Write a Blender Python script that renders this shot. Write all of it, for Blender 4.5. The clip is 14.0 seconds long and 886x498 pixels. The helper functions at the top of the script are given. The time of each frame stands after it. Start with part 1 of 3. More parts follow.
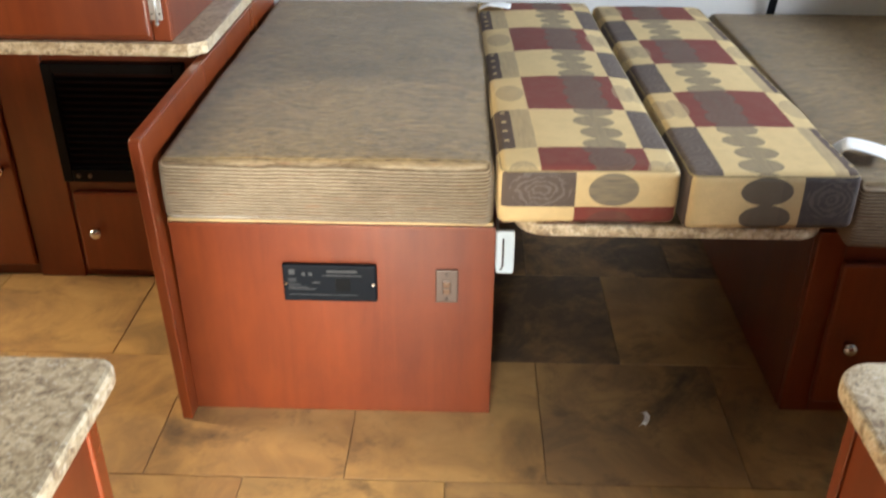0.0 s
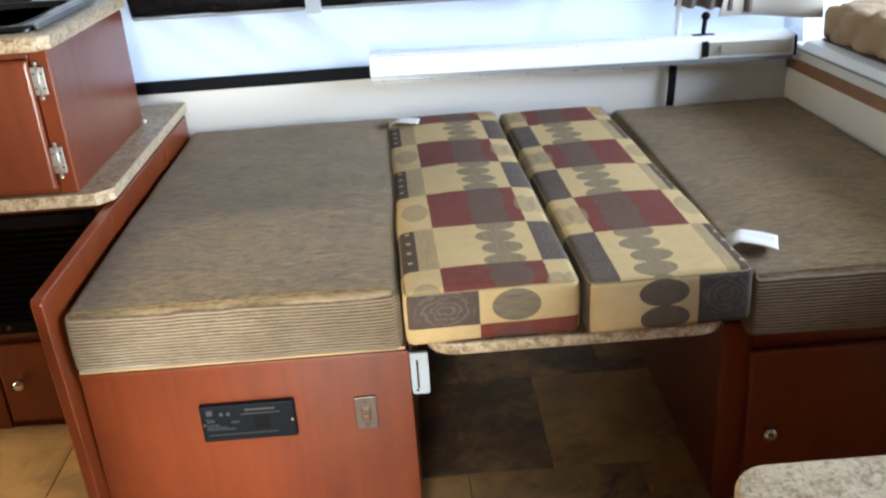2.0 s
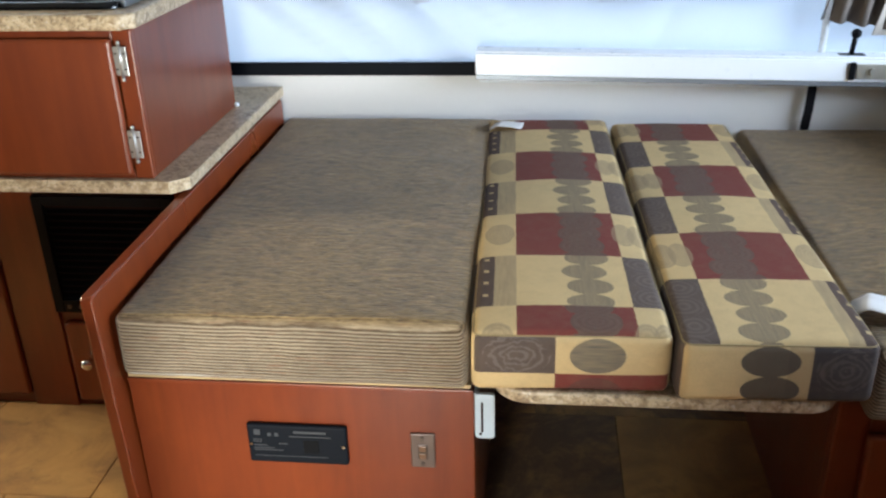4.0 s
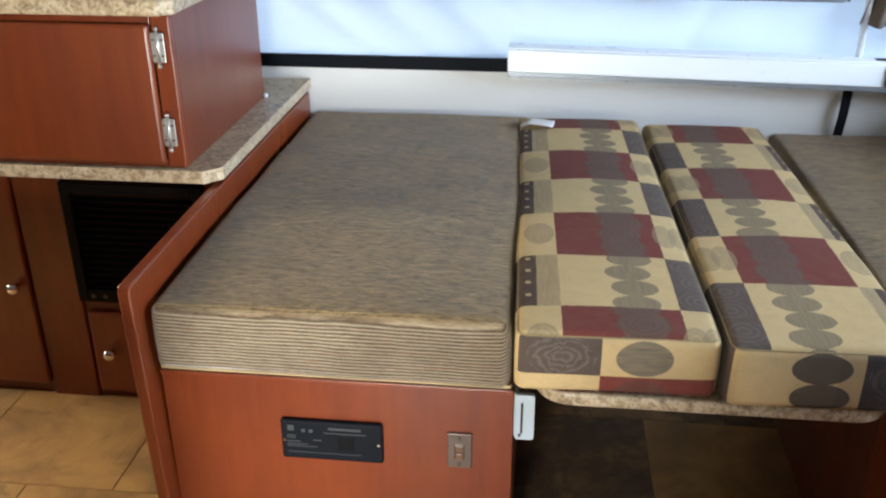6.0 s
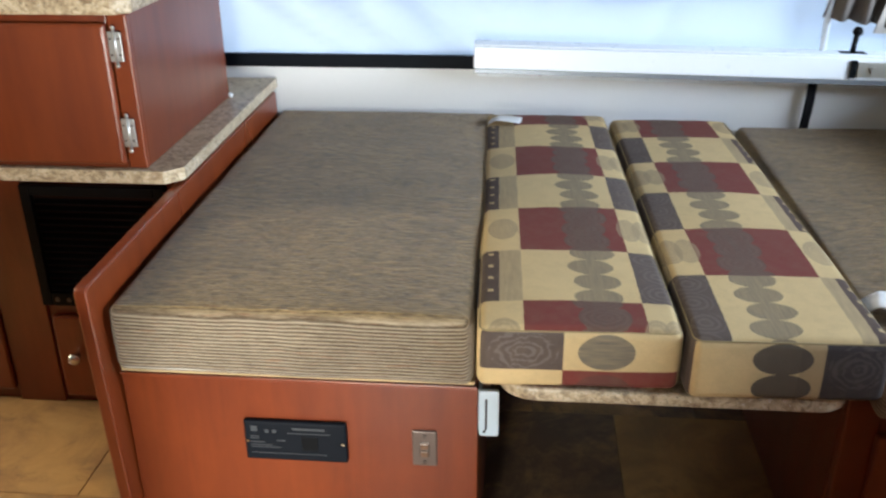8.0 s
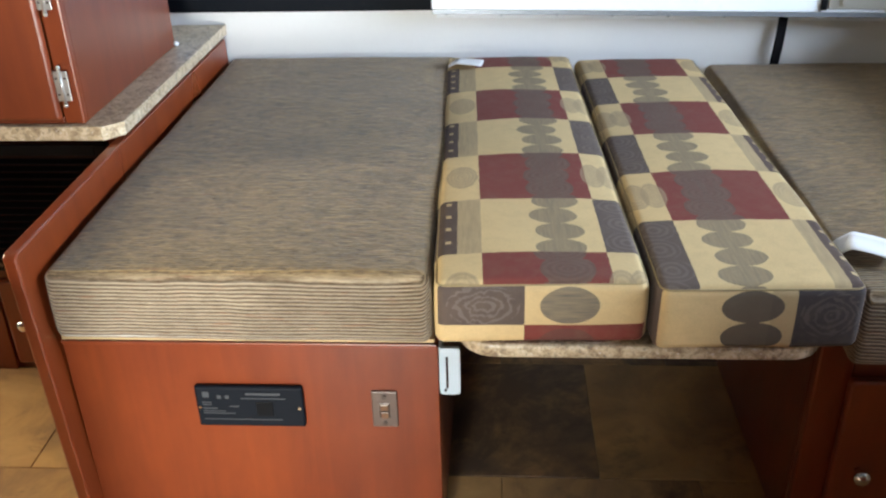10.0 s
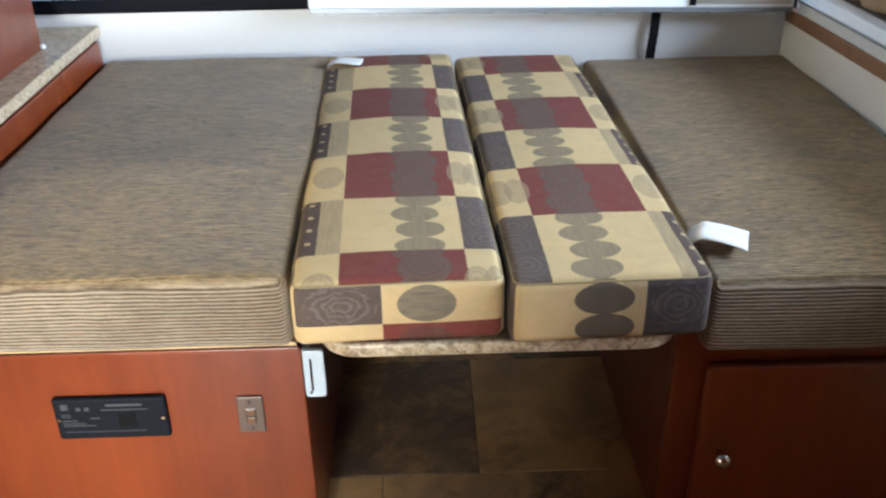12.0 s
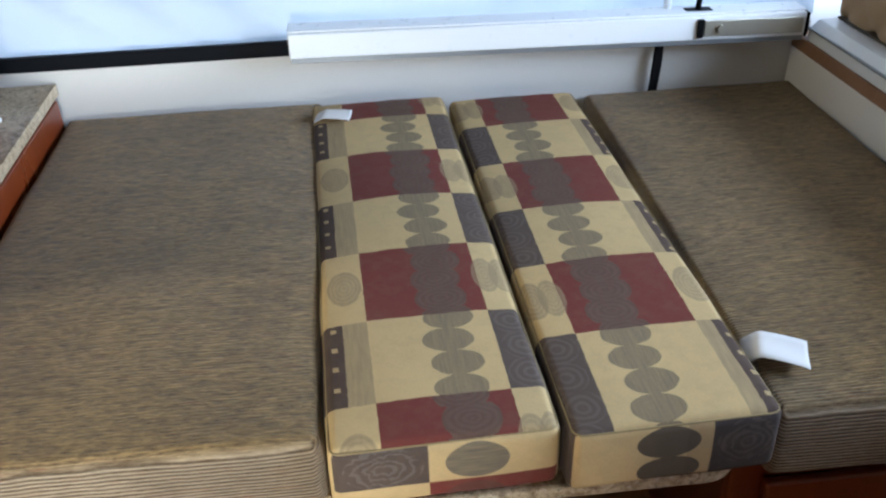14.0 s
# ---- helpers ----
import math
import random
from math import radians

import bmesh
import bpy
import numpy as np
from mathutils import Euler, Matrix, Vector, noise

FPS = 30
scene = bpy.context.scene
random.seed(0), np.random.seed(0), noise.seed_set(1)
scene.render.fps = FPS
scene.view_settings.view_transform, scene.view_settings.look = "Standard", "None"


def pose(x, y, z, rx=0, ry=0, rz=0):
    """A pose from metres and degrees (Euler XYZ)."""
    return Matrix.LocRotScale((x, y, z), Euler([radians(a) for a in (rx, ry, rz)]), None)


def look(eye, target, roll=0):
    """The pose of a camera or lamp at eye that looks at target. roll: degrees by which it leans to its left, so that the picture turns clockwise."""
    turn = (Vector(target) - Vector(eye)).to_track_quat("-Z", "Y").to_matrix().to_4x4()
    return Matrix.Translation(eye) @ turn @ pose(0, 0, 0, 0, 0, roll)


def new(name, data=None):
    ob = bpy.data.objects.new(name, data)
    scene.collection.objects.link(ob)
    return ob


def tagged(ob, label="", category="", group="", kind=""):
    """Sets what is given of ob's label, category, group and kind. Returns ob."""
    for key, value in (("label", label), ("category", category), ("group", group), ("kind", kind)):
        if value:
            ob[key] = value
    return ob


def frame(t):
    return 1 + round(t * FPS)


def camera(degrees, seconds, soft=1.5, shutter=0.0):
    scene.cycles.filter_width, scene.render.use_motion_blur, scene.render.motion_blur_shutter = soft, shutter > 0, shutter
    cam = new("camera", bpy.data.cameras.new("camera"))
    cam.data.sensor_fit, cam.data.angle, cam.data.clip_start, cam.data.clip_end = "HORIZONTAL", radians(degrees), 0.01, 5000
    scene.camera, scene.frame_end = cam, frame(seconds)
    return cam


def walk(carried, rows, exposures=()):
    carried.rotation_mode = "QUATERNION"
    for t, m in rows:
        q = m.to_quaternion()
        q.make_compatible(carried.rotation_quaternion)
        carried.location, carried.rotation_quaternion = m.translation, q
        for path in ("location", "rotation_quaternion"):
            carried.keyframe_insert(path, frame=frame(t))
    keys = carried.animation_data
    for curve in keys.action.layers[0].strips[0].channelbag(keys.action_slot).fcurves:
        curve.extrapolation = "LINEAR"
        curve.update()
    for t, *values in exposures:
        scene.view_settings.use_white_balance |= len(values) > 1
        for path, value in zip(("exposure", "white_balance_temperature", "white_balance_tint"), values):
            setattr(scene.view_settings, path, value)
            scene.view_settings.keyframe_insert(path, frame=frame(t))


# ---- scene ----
cam = camera(52.2, 14.0, soft=2.3, shutter=0.5)
PATH = [
    (0, (-0.05, -1.349, 1.106), (-0.096, 0.398, 0.133), 0.3),
    (0.5, (-0.021, -1.324, 1.154), (-0.055, 0.452, 0.237), 0.2),
    (1, (0.014, -1.314, 1.174), (0.059, 0.51, 0.354), -0.8),
    (1.5, (0.053, -1.331, 1.187), (0.116, 0.515, 0.421), -3.0),
    (2, (0.045, -1.34, 1.17), (0.085, 0.491, 0.364), -3.9),
    (2.5, (0.061, -1.292, 1.159), (0.006, 0.525, 0.327), -2.7),
    (3, (0.087, -1.243, 1.155), (-0.046, 0.575, 0.333), -2.0),
    (3.5, (0.108, -1.203, 1.155), (-0.107, 0.596, 0.309), -2.8),
    (4, (0.098, -1.171, 1.18), (-0.111, 0.633, 0.343), -1.6),
    (4.2, (0.085, -1.167, 1.18), (-0.14, 0.632, 0.336), -1.3),
    (6.3, (0.027, -1.153, 1.168), (-0.177, 0.652, 0.33), -0.1),
    (6.5, (0.034, -1.149, 1.173), (-0.161, 0.659, 0.34), -0.6),
    (7, (0.029, -1.145, 1.17), (-0.189, 0.669, 0.356), -0.3),
    (7.5, (0.041, -1.147, 1.166), (-0.188, 0.661, 0.343), -0.7),
    (8, (0.059, -1.15, 1.158), (-0.108, 0.658, 0.32), -0.5),
    (8.5, (0.073, -1.14, 1.149), (-0.051, 0.645, 0.254), -1.0),
    (9, (0.084, -1.119, 1.132), (-0.023, 0.626, 0.16), -1.3),
    (9.2, (0.084, -1.104, 1.131), (-0.039, 0.65, 0.178), -1.4),
    (11.5, (0.137, -1.074, 1.139), (0.106, 0.691, 0.2), -1.6),
    (12, (0.186, -1.078, 1.133), (0.226, 0.681, 0.183), -0.9),
    (12.5, (0.184, -0.995, 1.119), (0.327, 0.766, 0.182), -0.3),
    (13, (0.104, -0.864, 1.185), (0.332, 0.904, 0.279), -1.6),
    (13.5, (0.063, -0.83, 1.296), (0.239, 0.88, 0.274), -1.9),
    (14, (0.081, -0.836, 1.306), (0.232, 0.847, 0.235), -1.9),
]
walk(cam, [(t, look(eye, target, roll)) for t, eye, target, roll in PATH], exposures=[(t, e, k, 6) for t, e, k in ((0, 0.91, 5780), (0.7, 0.79, 5660), (1.5, 0.69, 5570), (2.4, 0.62, 5500), (3.2, 0.46, 5460), (4.2, 0.46, 5440), (7.5, 0.47, 5390), (8.4, 0.54, 5400), (9.2, 0.64, 5400), (11.5, 0.86, 5240), (12.5, 0.87, 5250), (13.0, 0.83, 5200), (13.5, 0.50, 5230), (14, 0.34, 5240))])

# ---- world and light ----
world = bpy.data.worlds.new("sky")
scene.world = world
world.use_nodes = True
wn = world.node_tree
sky = wn.nodes.new("ShaderNodeTexSky")
sky.sky_type, sky.sun_disc = "NISHITA", False
sky.sun_elevation, sky.sun_rotation = radians(48), radians(150)
wn.links.new(sky.outputs[0], wn.nodes["Background"].inputs[0])
wn.nodes["Background"].inputs[1].default_value = 0.15


def lamp(name, kind, m, energy, color, **kw):
    data = bpy.data.lights.new(name, kind)
    data.energy, data.color = energy, color
    for k, v in kw.items():
        if k == "angle":
            data.angle = v
        if k == "size":
            data.shape, data.size, data.size_y = "RECTANGLE", v[0], v[1]
    ob = new(name, data)
    ob.matrix_world = m
    return ob


lamp("sun", "SUN", look((2, 4, 4.5), (0, 0, 0)), 4.5, (1, 0.95, 0.87), angle=radians(0.6))
# daylight through the window of the bunk end
lamp("bunk_window_daylight", "AREA", look((2.36, -0.12, 1.32), (0.3, 0.2, 0.62)), 66, (0.93, 0.96, 1.0), size=(1.5, 0.7))
# added warm fill for the bench front, at an assumed unseen entry door
lamp("entry_side_fill", "AREA", look((-0.19, -2.18, 0.44), (-0.30, 0.0, 0.2)), 68, (1.0, 0.89, 0.71), size=(0.42, 0.4))
# added golden fill for the left floor; no window is known here
lamp("galley_end_fill", "AREA", look((-2.18, 0.32, 1.0), (-0.8, 0.2, 0.0)), 38, (1.0, 0.78, 0.45), size=(0.40, 1.1))

# ---- materials ----


class Graph:
    """A node material with short hands for arithmetic on its sockets."""

    def __init__(self, name, rough=0.5, metal=0.0):
        self.m = bpy.data.materials.new(name)
        self.m.use_nodes = True
        self.t = self.m.node_tree
        self.b = self.t.nodes["Principled BSDF"]
        self.b.inputs["Roughness"].default_value = rough
        self.b.inputs["Metallic"].default_value = metal

    def put(self, socket, v):
        if isinstance(v, (int, float)):
            socket.default_value = v
        elif isinstance(v, tuple):
            socket.default_value = (*v, 1) if len(v) == 3 and socket.type == "RGBA" else v
        else:
            self.t.links.new(v, socket)

    def math(self, op, a, b=0.0, c=0.0):
        n = self.t.nodes.new("ShaderNodeMath")
        n.operation = op
        for s, v in zip(n.inputs, (a, b, c)):
            self.put(s, v)
        return n.outputs[0]

    def add(self, a, b): return self.math("ADD", a, b)
    def sub(self, a, b): return self.math("SUBTRACT", a, b)
    def mul(self, a, b): return self.math("MULTIPLY", a, b)
    def less(self, a, b): return self.math("LESS_THAN", a, b)
    def more(self, a, b): return self.math("GREATER_THAN", a, b)
    def mod(self, a, b): return self.math("FLOORED_MODULO", a, b)
    def inside(self, a, lo, hi): return self.mul(self.more(a, lo), self.less(a, hi))

    def coords(self, shuffle=False):
        n = self.t.nodes.new("ShaderNodeTexCoord")
        v = n.outputs["Object"]
        if shuffle:
            r = self.t.nodes.new("ShaderNodeObjectInfo").outputs["Random"]
            w = self.t.nodes.new("ShaderNodeVectorMath")
            w.operation = "ADD"
            self.t.links.new(v, w.inputs[0])
            self.t.links.new(self.mul(r, 37.0), w.inputs[1])
            v = w.outputs[0]
        return v

    def xyz(self, v):
        n = self.t.nodes.new("ShaderNodeSeparateXYZ")
        self.t.links.new(v, n.inputs[0])
        return n.outputs

    def stretch(self, v, s):
        n = self.t.nodes.new("ShaderNodeVectorMath")
        n.operation = "MULTIPLY"
        self.t.links.new(v, n.inputs[0])
        n.inputs[1].default_value = s
        return n.outputs[0]

    def noise(self, v, scale, detail=3.0, rough=0.55, warp=0.0):
        n = self.t.nodes.new("ShaderNodeTexNoise")
        self.t.links.new(v, n.inputs["Vector"])
        for k, x in (("Scale", scale), ("Detail", detail), ("Roughness", rough), ("Distortion", warp)):
            n.inputs[k].default_value = x
        return n.outputs["Fac"]

    def ramp(self, f, *stops):
        n = self.t.nodes.new("ShaderNodeValToRGB")
        e = n.color_ramp.elements
        while len(e) < len(stops):
            e.new(0.5)
        for el, (p, c) in zip(e, stops):
            el.position, el.color = p, (*c, 1)
        self.put(n.inputs[0], f)
        return n.outputs[0]

    def mix(self, f, a, b, how="MIX"):
        n = self.t.nodes.new("ShaderNodeMix")
        n.data_type, n.blend_type = "RGBA", how
        self.put(n.inputs["Factor"], f)
        self.put(n.inputs[6], a)
        self.put(n.inputs[7], b)
        return n.outputs[2]

    def color(self, c):
        self.put(self.b.inputs["Base Color"], c)
        return self

    def rough(self, v):
        self.put(self.b.inputs["Roughness"], v)
        return self

    def bump(self, h, strength=0.3, dist=0.002):
        n = self.t.nodes.new("ShaderNodeBump")
        n.inputs["Strength"].default_value = strength
        n.inputs["Distance"].default_value = dist
        self.put(n.inputs["Height"], h)
        if self.b.inputs["Normal"].links:
            self.t.links.new(self.b.inputs["Normal"].links[0].from_socket, n.inputs["Normal"])
        self.t.links.new(n.outputs[0], self.b.inputs["Normal"])
        return self


def wood(name, dark, light, grain=(30, 30, 1.6), rough=0.32):
    g = Graph(name, rough)
    v = g.coords(True)
    w = g.stretch(v, grain)
    a = g.noise(w, 1.0, 5, 0.6, 0.6)
    b = g.noise(g.stretch(v, (3.0, 3.0, 1.2)), 1.0, 2, 0.5)
    blot = g.noise(g.stretch(v, (14, 14, 6)), 1.0, 5, 0.65, 0.5)
    c = g.ramp(g.add(g.mul(a, 0.5), g.mul(blot, 0.5)), (0.3, dark), (0.68, light))
    g.color(g.mix(g.mul(b, 0.45), c, tuple(0.55 * x for x in dark)))
    g.rough(g.math("MULTIPLY_ADD", b, 0.25, rough - 0.1))
    g.b.inputs["Coat Weight"].default_value = 0.18
    g.b.inputs["Coat Roughness"].default_value = 0.25
    return g.bump(a, 0.08, 0.001).m


CHERRY = wood("cherry_wood", (0.112, 0.0195, 0.0045), (0.205, 0.040, 0.0072))
CHERRY_EDGE = wood("cherry_edge", (0.132, 0.023, 0.0052), (0.225, 0.046, 0.0082), rough=0.3)
PLY = wood("pale_plywood", (0.50, 0.34, 0.15), (0.66, 0.47, 0.24), grain=(1.6, 30, 30), rough=0.6)
PINE = wood("raw_wood_strip", (0.22, 0.11, 0.055), (0.34, 0.19, 0.10), grain=(30, 1.6, 30), rough=0.6)


def laminate():
    g = Graph("speckled_laminate", 0.35)
    v = g.coords(True)
    a = g.noise(v, 62, 5, 0.68, 0.9)
    b = g.noise(v, 170, 3, 0.6, 0.4)
    d = g.noise(v, 11, 3, 0.5)
    c = g.ramp(g.add(g.mul(a, 0.85), g.mul(d, 0.15)), (0.34, (0.18, 0.115, 0.065)), (0.45, (0.38, 0.285, 0.170)), (0.54, (0.54, 0.43, 0.275)), (0.68, (0.62, 0.53, 0.38)))
    c = g.mix(g.mul(g.less(b, 0.40), 0.6), c, (0.13, 0.095, 0.07))
    c = g.mix(g.mul(g.more(b, 0.62), 0.5), c, (0.70, 0.64, 0.55))
    return g.color(c).rough(g.math("MULTIPLY_ADD", b, 0.3, 0.2)).m


LAMINATE = laminate()


def corduroy(name, pale, dark):
    g = Graph(name, 0.95)
    v = g.coords()
    x, y, z = g.xyz(v)
    streak = g.noise(g.stretch(v, (30, 250, 250)), 1.0, 3, 0.78)
    fleck = g.noise(g.stretch(v, (75, 380, 380)), 1.0, 2, 0.7)
    broad = g.noise(g.stretch(v, (5, 9, 9)), 1.0, 4, 0.65)
    s = g.add(g.sub(y, g.math("MINIMUM", z, 0.112)), g.mul(g.noise(v, 9, 2), 0.0012))
    rib = g.math("MULTIPLY_ADD", g.math("SINE", g.mul(s, 2 * math.pi / 0.0060)), 0.5, 0.5)
    # same cloth: sides coloured paler for how light catches their nap
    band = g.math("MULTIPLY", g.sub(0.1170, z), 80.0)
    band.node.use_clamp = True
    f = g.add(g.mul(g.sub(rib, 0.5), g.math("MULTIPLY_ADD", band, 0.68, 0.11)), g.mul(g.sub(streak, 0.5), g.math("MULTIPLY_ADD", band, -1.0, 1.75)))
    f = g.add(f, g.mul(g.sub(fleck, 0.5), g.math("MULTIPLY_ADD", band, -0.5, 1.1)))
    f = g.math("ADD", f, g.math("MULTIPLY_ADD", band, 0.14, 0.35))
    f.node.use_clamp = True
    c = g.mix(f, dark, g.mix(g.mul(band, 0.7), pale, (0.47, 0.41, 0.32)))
    c = g.mix(g.ramp(broad, (0.38, (0, 0, 0)), (0.7, (0.34, 0.34, 0.34))), c, tuple(0.8 * p for p in dark))
    # stray rust and green threads
    thread = g.noise(g.stretch(v, (22, 160, 160)), 1.0, 2, 0.6)
    c = g.mix(g.ramp(thread, (0.60, (0, 0, 0)), (0.70, (0.35, 0.35, 0.35))), c, (0.26, 0.115, 0.05))
    c = g.mix(g.ramp(thread, (0.30, (0.14, 0.14, 0.14)), (0.40, (0, 0, 0))), c, (0.115, 0.115, 0.055))
    g.b.inputs["Sheen Weight"].default_value = 0.15
    g.color(c)
    g.bump(g.add(g.mul(rib, g.math("MULTIPLY_ADD", band, 0.93, 0.12)), g.mul(streak, 0.8)), 0.8, 0.004)
    return g.m


CORDUROY = corduroy("brown_corduroy", (0.48, 0.312, 0.108), (0.068, 0.038, 0.0125))

CREAM, RED, PLUM, TAN, GREY = (0.68, 0.495, 0.230), (0.180, 0.024, 0.017), (0.084, 0.058, 0.048), (0.34, 0.255, 0.14), (0.150, 0.122, 0.083)


def weave(g, c, v):
    fine = g.noise(g.stretch(v, (420, 900, 900)), 1.0, 2)
    c = g.mix(g.mul(g.sub(fine, 0.35), 0.4), c, (0.09, 0.07, 0.045))
    c = g.mix(g.mul(g.noise(v, 7, 3), 0.26), c, (0.11, 0.08, 0.05))
    c = g.mix(g.ramp(g.noise(v, 42, 4, 0.7), (0.45, (0, 0, 0)), (0.75, (0.18, 0.18, 0.18))), c, (0.20, 0.15, 0.09))
    g.color(c)
    g.bump(fine, 0.35, 0.001)
    return g.m


def discs(g, u, w, cu, pitch, ru, rw, shift=0.0):
    """A column of woven ovals at u = cu, and rings inside them."""
    k = g.math("FLOOR", g.math("DIVIDE", g.add(w, shift), pitch))
    jig = g.mul(g.math("SINE", g.mul(k, 2.4)), 0.004)
    du = g.math("DIVIDE", g.sub(g.sub(u, cu), jig), ru)
    dw = g.math("DIVIDE", g.sub(g.mod(g.add(w, shift), pitch), pitch / 2), rw)
    r = g.math("SQRT", g.add(g.mul(du, du), g.mul(dw, dw)))
    return g.less(r, 1.0), r


def patchwork(name, phase, shift, pitch, last, strip_edge, column):
    """The checked top cover: x from the dotted-strip edge, y along the cushion."""
    g = Graph(name, 0.9)
    v = g.coords()
    x, y, z = g.xyz(v)
    x = g.sub(x, shift)
    x = g.add(x, g.mul(g.sub(g.noise(v, 70, 3), 0.5), 0.004))
    y = g.add(y, g.mul(g.sub(g.noise(v, 55, 3), 0.5), 0.005))
    w = g.mod(g.sub(y, phase), pitch)
    red_row = g.mul(g.more(w, 0.170), g.less(y, last))
    pale_row = g.sub(1.0, red_row)
    c = CREAM
    soft = g.noise(g.stretch(v, (300, 20, 300)), 1.0, 2)
    thread = g.noise(g.stretch(v, (60, 700, 60)), 1.0, 2, 0.7)
    # red field across the middle
    c = g.mix(g.mul(red_row, g.inside(x, 0.052, 0.226)), c, g.mix(g.mul(thread, 0.35), RED, (0.115, 0.022, 0.018)))
    # plum field on the far edge of the pale rows, with curling rings
    far = g.mul(pale_row, g.more(x, 0.226))
    hit, r = discs(g, x, w, 0.259, 0.058, 0.030, 0.030)
    ring = g.mul(hit, g.more(g.math("SINE", g.mul(g.add(r, g.mul(g.noise(v, 30, 2), 0.35)), 17.0)), 0.2))
    plum = g.mix(g.mul(ring, 0.24), g.mix(g.mul(thread, 0.4), PLUM, (0.13, 0.10, 0.085)), (0.24, 0.19, 0.16))
    c = g.mix(far, c, plum)
    # hatched strip and dotted strip on the near edge of the pale rows
    c = g.mix(g.mul(g.mul(pale_row, g.inside(x, strip_edge, 0.052)), g.math("MULTIPLY_ADD", soft, 0.9, 0.25)), c, TAN)
    dots = g.mul(g.inside(x, strip_edge - 0.017, strip_edge - 0.009), g.less(g.mod(g.add(w, 0.011), 0.041), 0.009))
    strip = g.mix(g.mul(dots, 0.75), g.mix(g.mul(soft, 0.5), (0.05, 0.034, 0.030), (0.12, 0.06, 0.04)), CREAM)
    c = g.mix(g.mul(pale_row, g.less(x, strip_edge)), c, strip)
    # one oval in the near side squares of the red rows, two overlapping in the far ones
    for cu, ru in ((0.024, 0.026), (0.238, 0.020), (0.266, 0.021)):
        hit, r = discs(g, x, g.sub(w, 0.170), cu, 0.180, ru, 0.046)
        ring = g.math("MULTIPLY_ADD", g.more(g.math("SINE", g.mul(r, 30.0)), 0.0), 0.2, 0.2)
        c = g.mix(g.mul(g.mul(hit, red_row), g.math("MULTIPLY_ADD", soft, 0.6, ring)), c, TAN)
    # the running column of ovals, closer and merging over the red
    hit, r = discs(g, x, w, column, 0.0490, 0.036, 0.0252, 0.012)
    merged, r2 = discs(g, x, w, column, 0.0490, 0.038, 0.036, 0.012)
    hit = g.math("MAXIMUM", hit, g.mul(red_row, merged))
    ring = g.more(g.math("SINE", g.mul(g.add(r, g.mul(g.noise(v, 40, 2), 0.2)), 21.0)), 0.0)
    disc = g.mix(g.mul(ring, 0.22), g.mix(red_row, GREY, (0.100, 0.070, 0.050)), (0.23, 0.19, 0.13))
    disc = g.mix(g.mul(thread, 0.45), disc, (0.085, 0.068, 0.052))
    c = g.mix(g.mul(g.mul(hit, g.math("MULTIPLY_ADD", soft, 0.4, 0.55)), g.less(x, 0.226)), c, disc)
    return weave(g, c, v)


def band_one():
    g = Graph("patchwork_band_fabric", 0.9)
    v = g.coords()
    x, y, z = g.xyz(v)
    left, low = g.less(x, 0.122), g.less(z, 0.034)
    c = g.mix(left, CREAM, PLUM)
    hit, r = discs(g, x, z, 0.066, 0.11, 0.05, 0.032, -0.009)
    c = g.mix(g.mul(g.mul(hit, left), g.mul(g.more(g.math("SINE", g.mul(g.add(r, g.mul(g.noise(v, 30, 3, 0.6, 1.0), 1.1)), 21.0)), 0.30), 0.26)), c, (0.30, 0.26, 0.22))
    hit, r = discs(g, x, z, 0.180, 0.064, 0.040, 0.028, 0.032)
    low_c = g.mix(left, RED, CREAM)
    c = g.mix(low, c, low_c)
    c = g.mix(g.mul(g.mul(hit, g.sub(1.0, left)), g.math("MULTIPLY_ADD", g.noise(g.stretch(v, (25, 25, 320)), 1.0, 2), 0.6, 0.5)), c, g.mix(low, (0.10, 0.093, 0.082), (0.11, 0.035, 0.028)))
    return weave(g, c, v)


def band_two():
    g = Graph("patchwork_end_fabric", 0.9)
    v = g.coords()
    x, y, z = g.xyz(v)
    # the cushion is turned round: its own x runs the other way
    c = g.mix(g.less(x, 0.092), CREAM, (0.035, 0.027, 0.028))
    c = g.mix(g.inside(x, 0.092, 0.125), c, (0.50, 0.36, 0.17))
    hit, r = discs(g, x, z, 0.046, 0.11, 0.040, 0.036, -0.002)
    ring = g.more(g.math("SINE", g.mul(g.add(r, g.mul(g.noise(v, 30, 3, 0.6, 1.0), 1.0)), 21.0)), 0.3)
    c = g.mix(g.mul(g.mul(hit, g.less(x, 0.088)), g.mul(ring, 0.22)), c, (0.20, 0.16, 0.14))
    hit, r = discs(g, x, z, 0.146, 0.046, 0.041, 0.0235, 0.0)
    c = g.mix(g.mul(hit, 0.9), c, (0.05, 0.041, 0.036))
    return weave(g, c, v)


PATCHWORK, PATCHWORK_TURNED = patchwork("patchwork_top_fabric", 0.075, 0.014, 0.352, 2.0, 0.017, 0.164), patchwork("patchwork_turned_fabric", 0.158, -0.007, 0.348, 0.95, 0.030, 0.158)
BAND_ONE, BAND_TWO = band_one(), band_two()


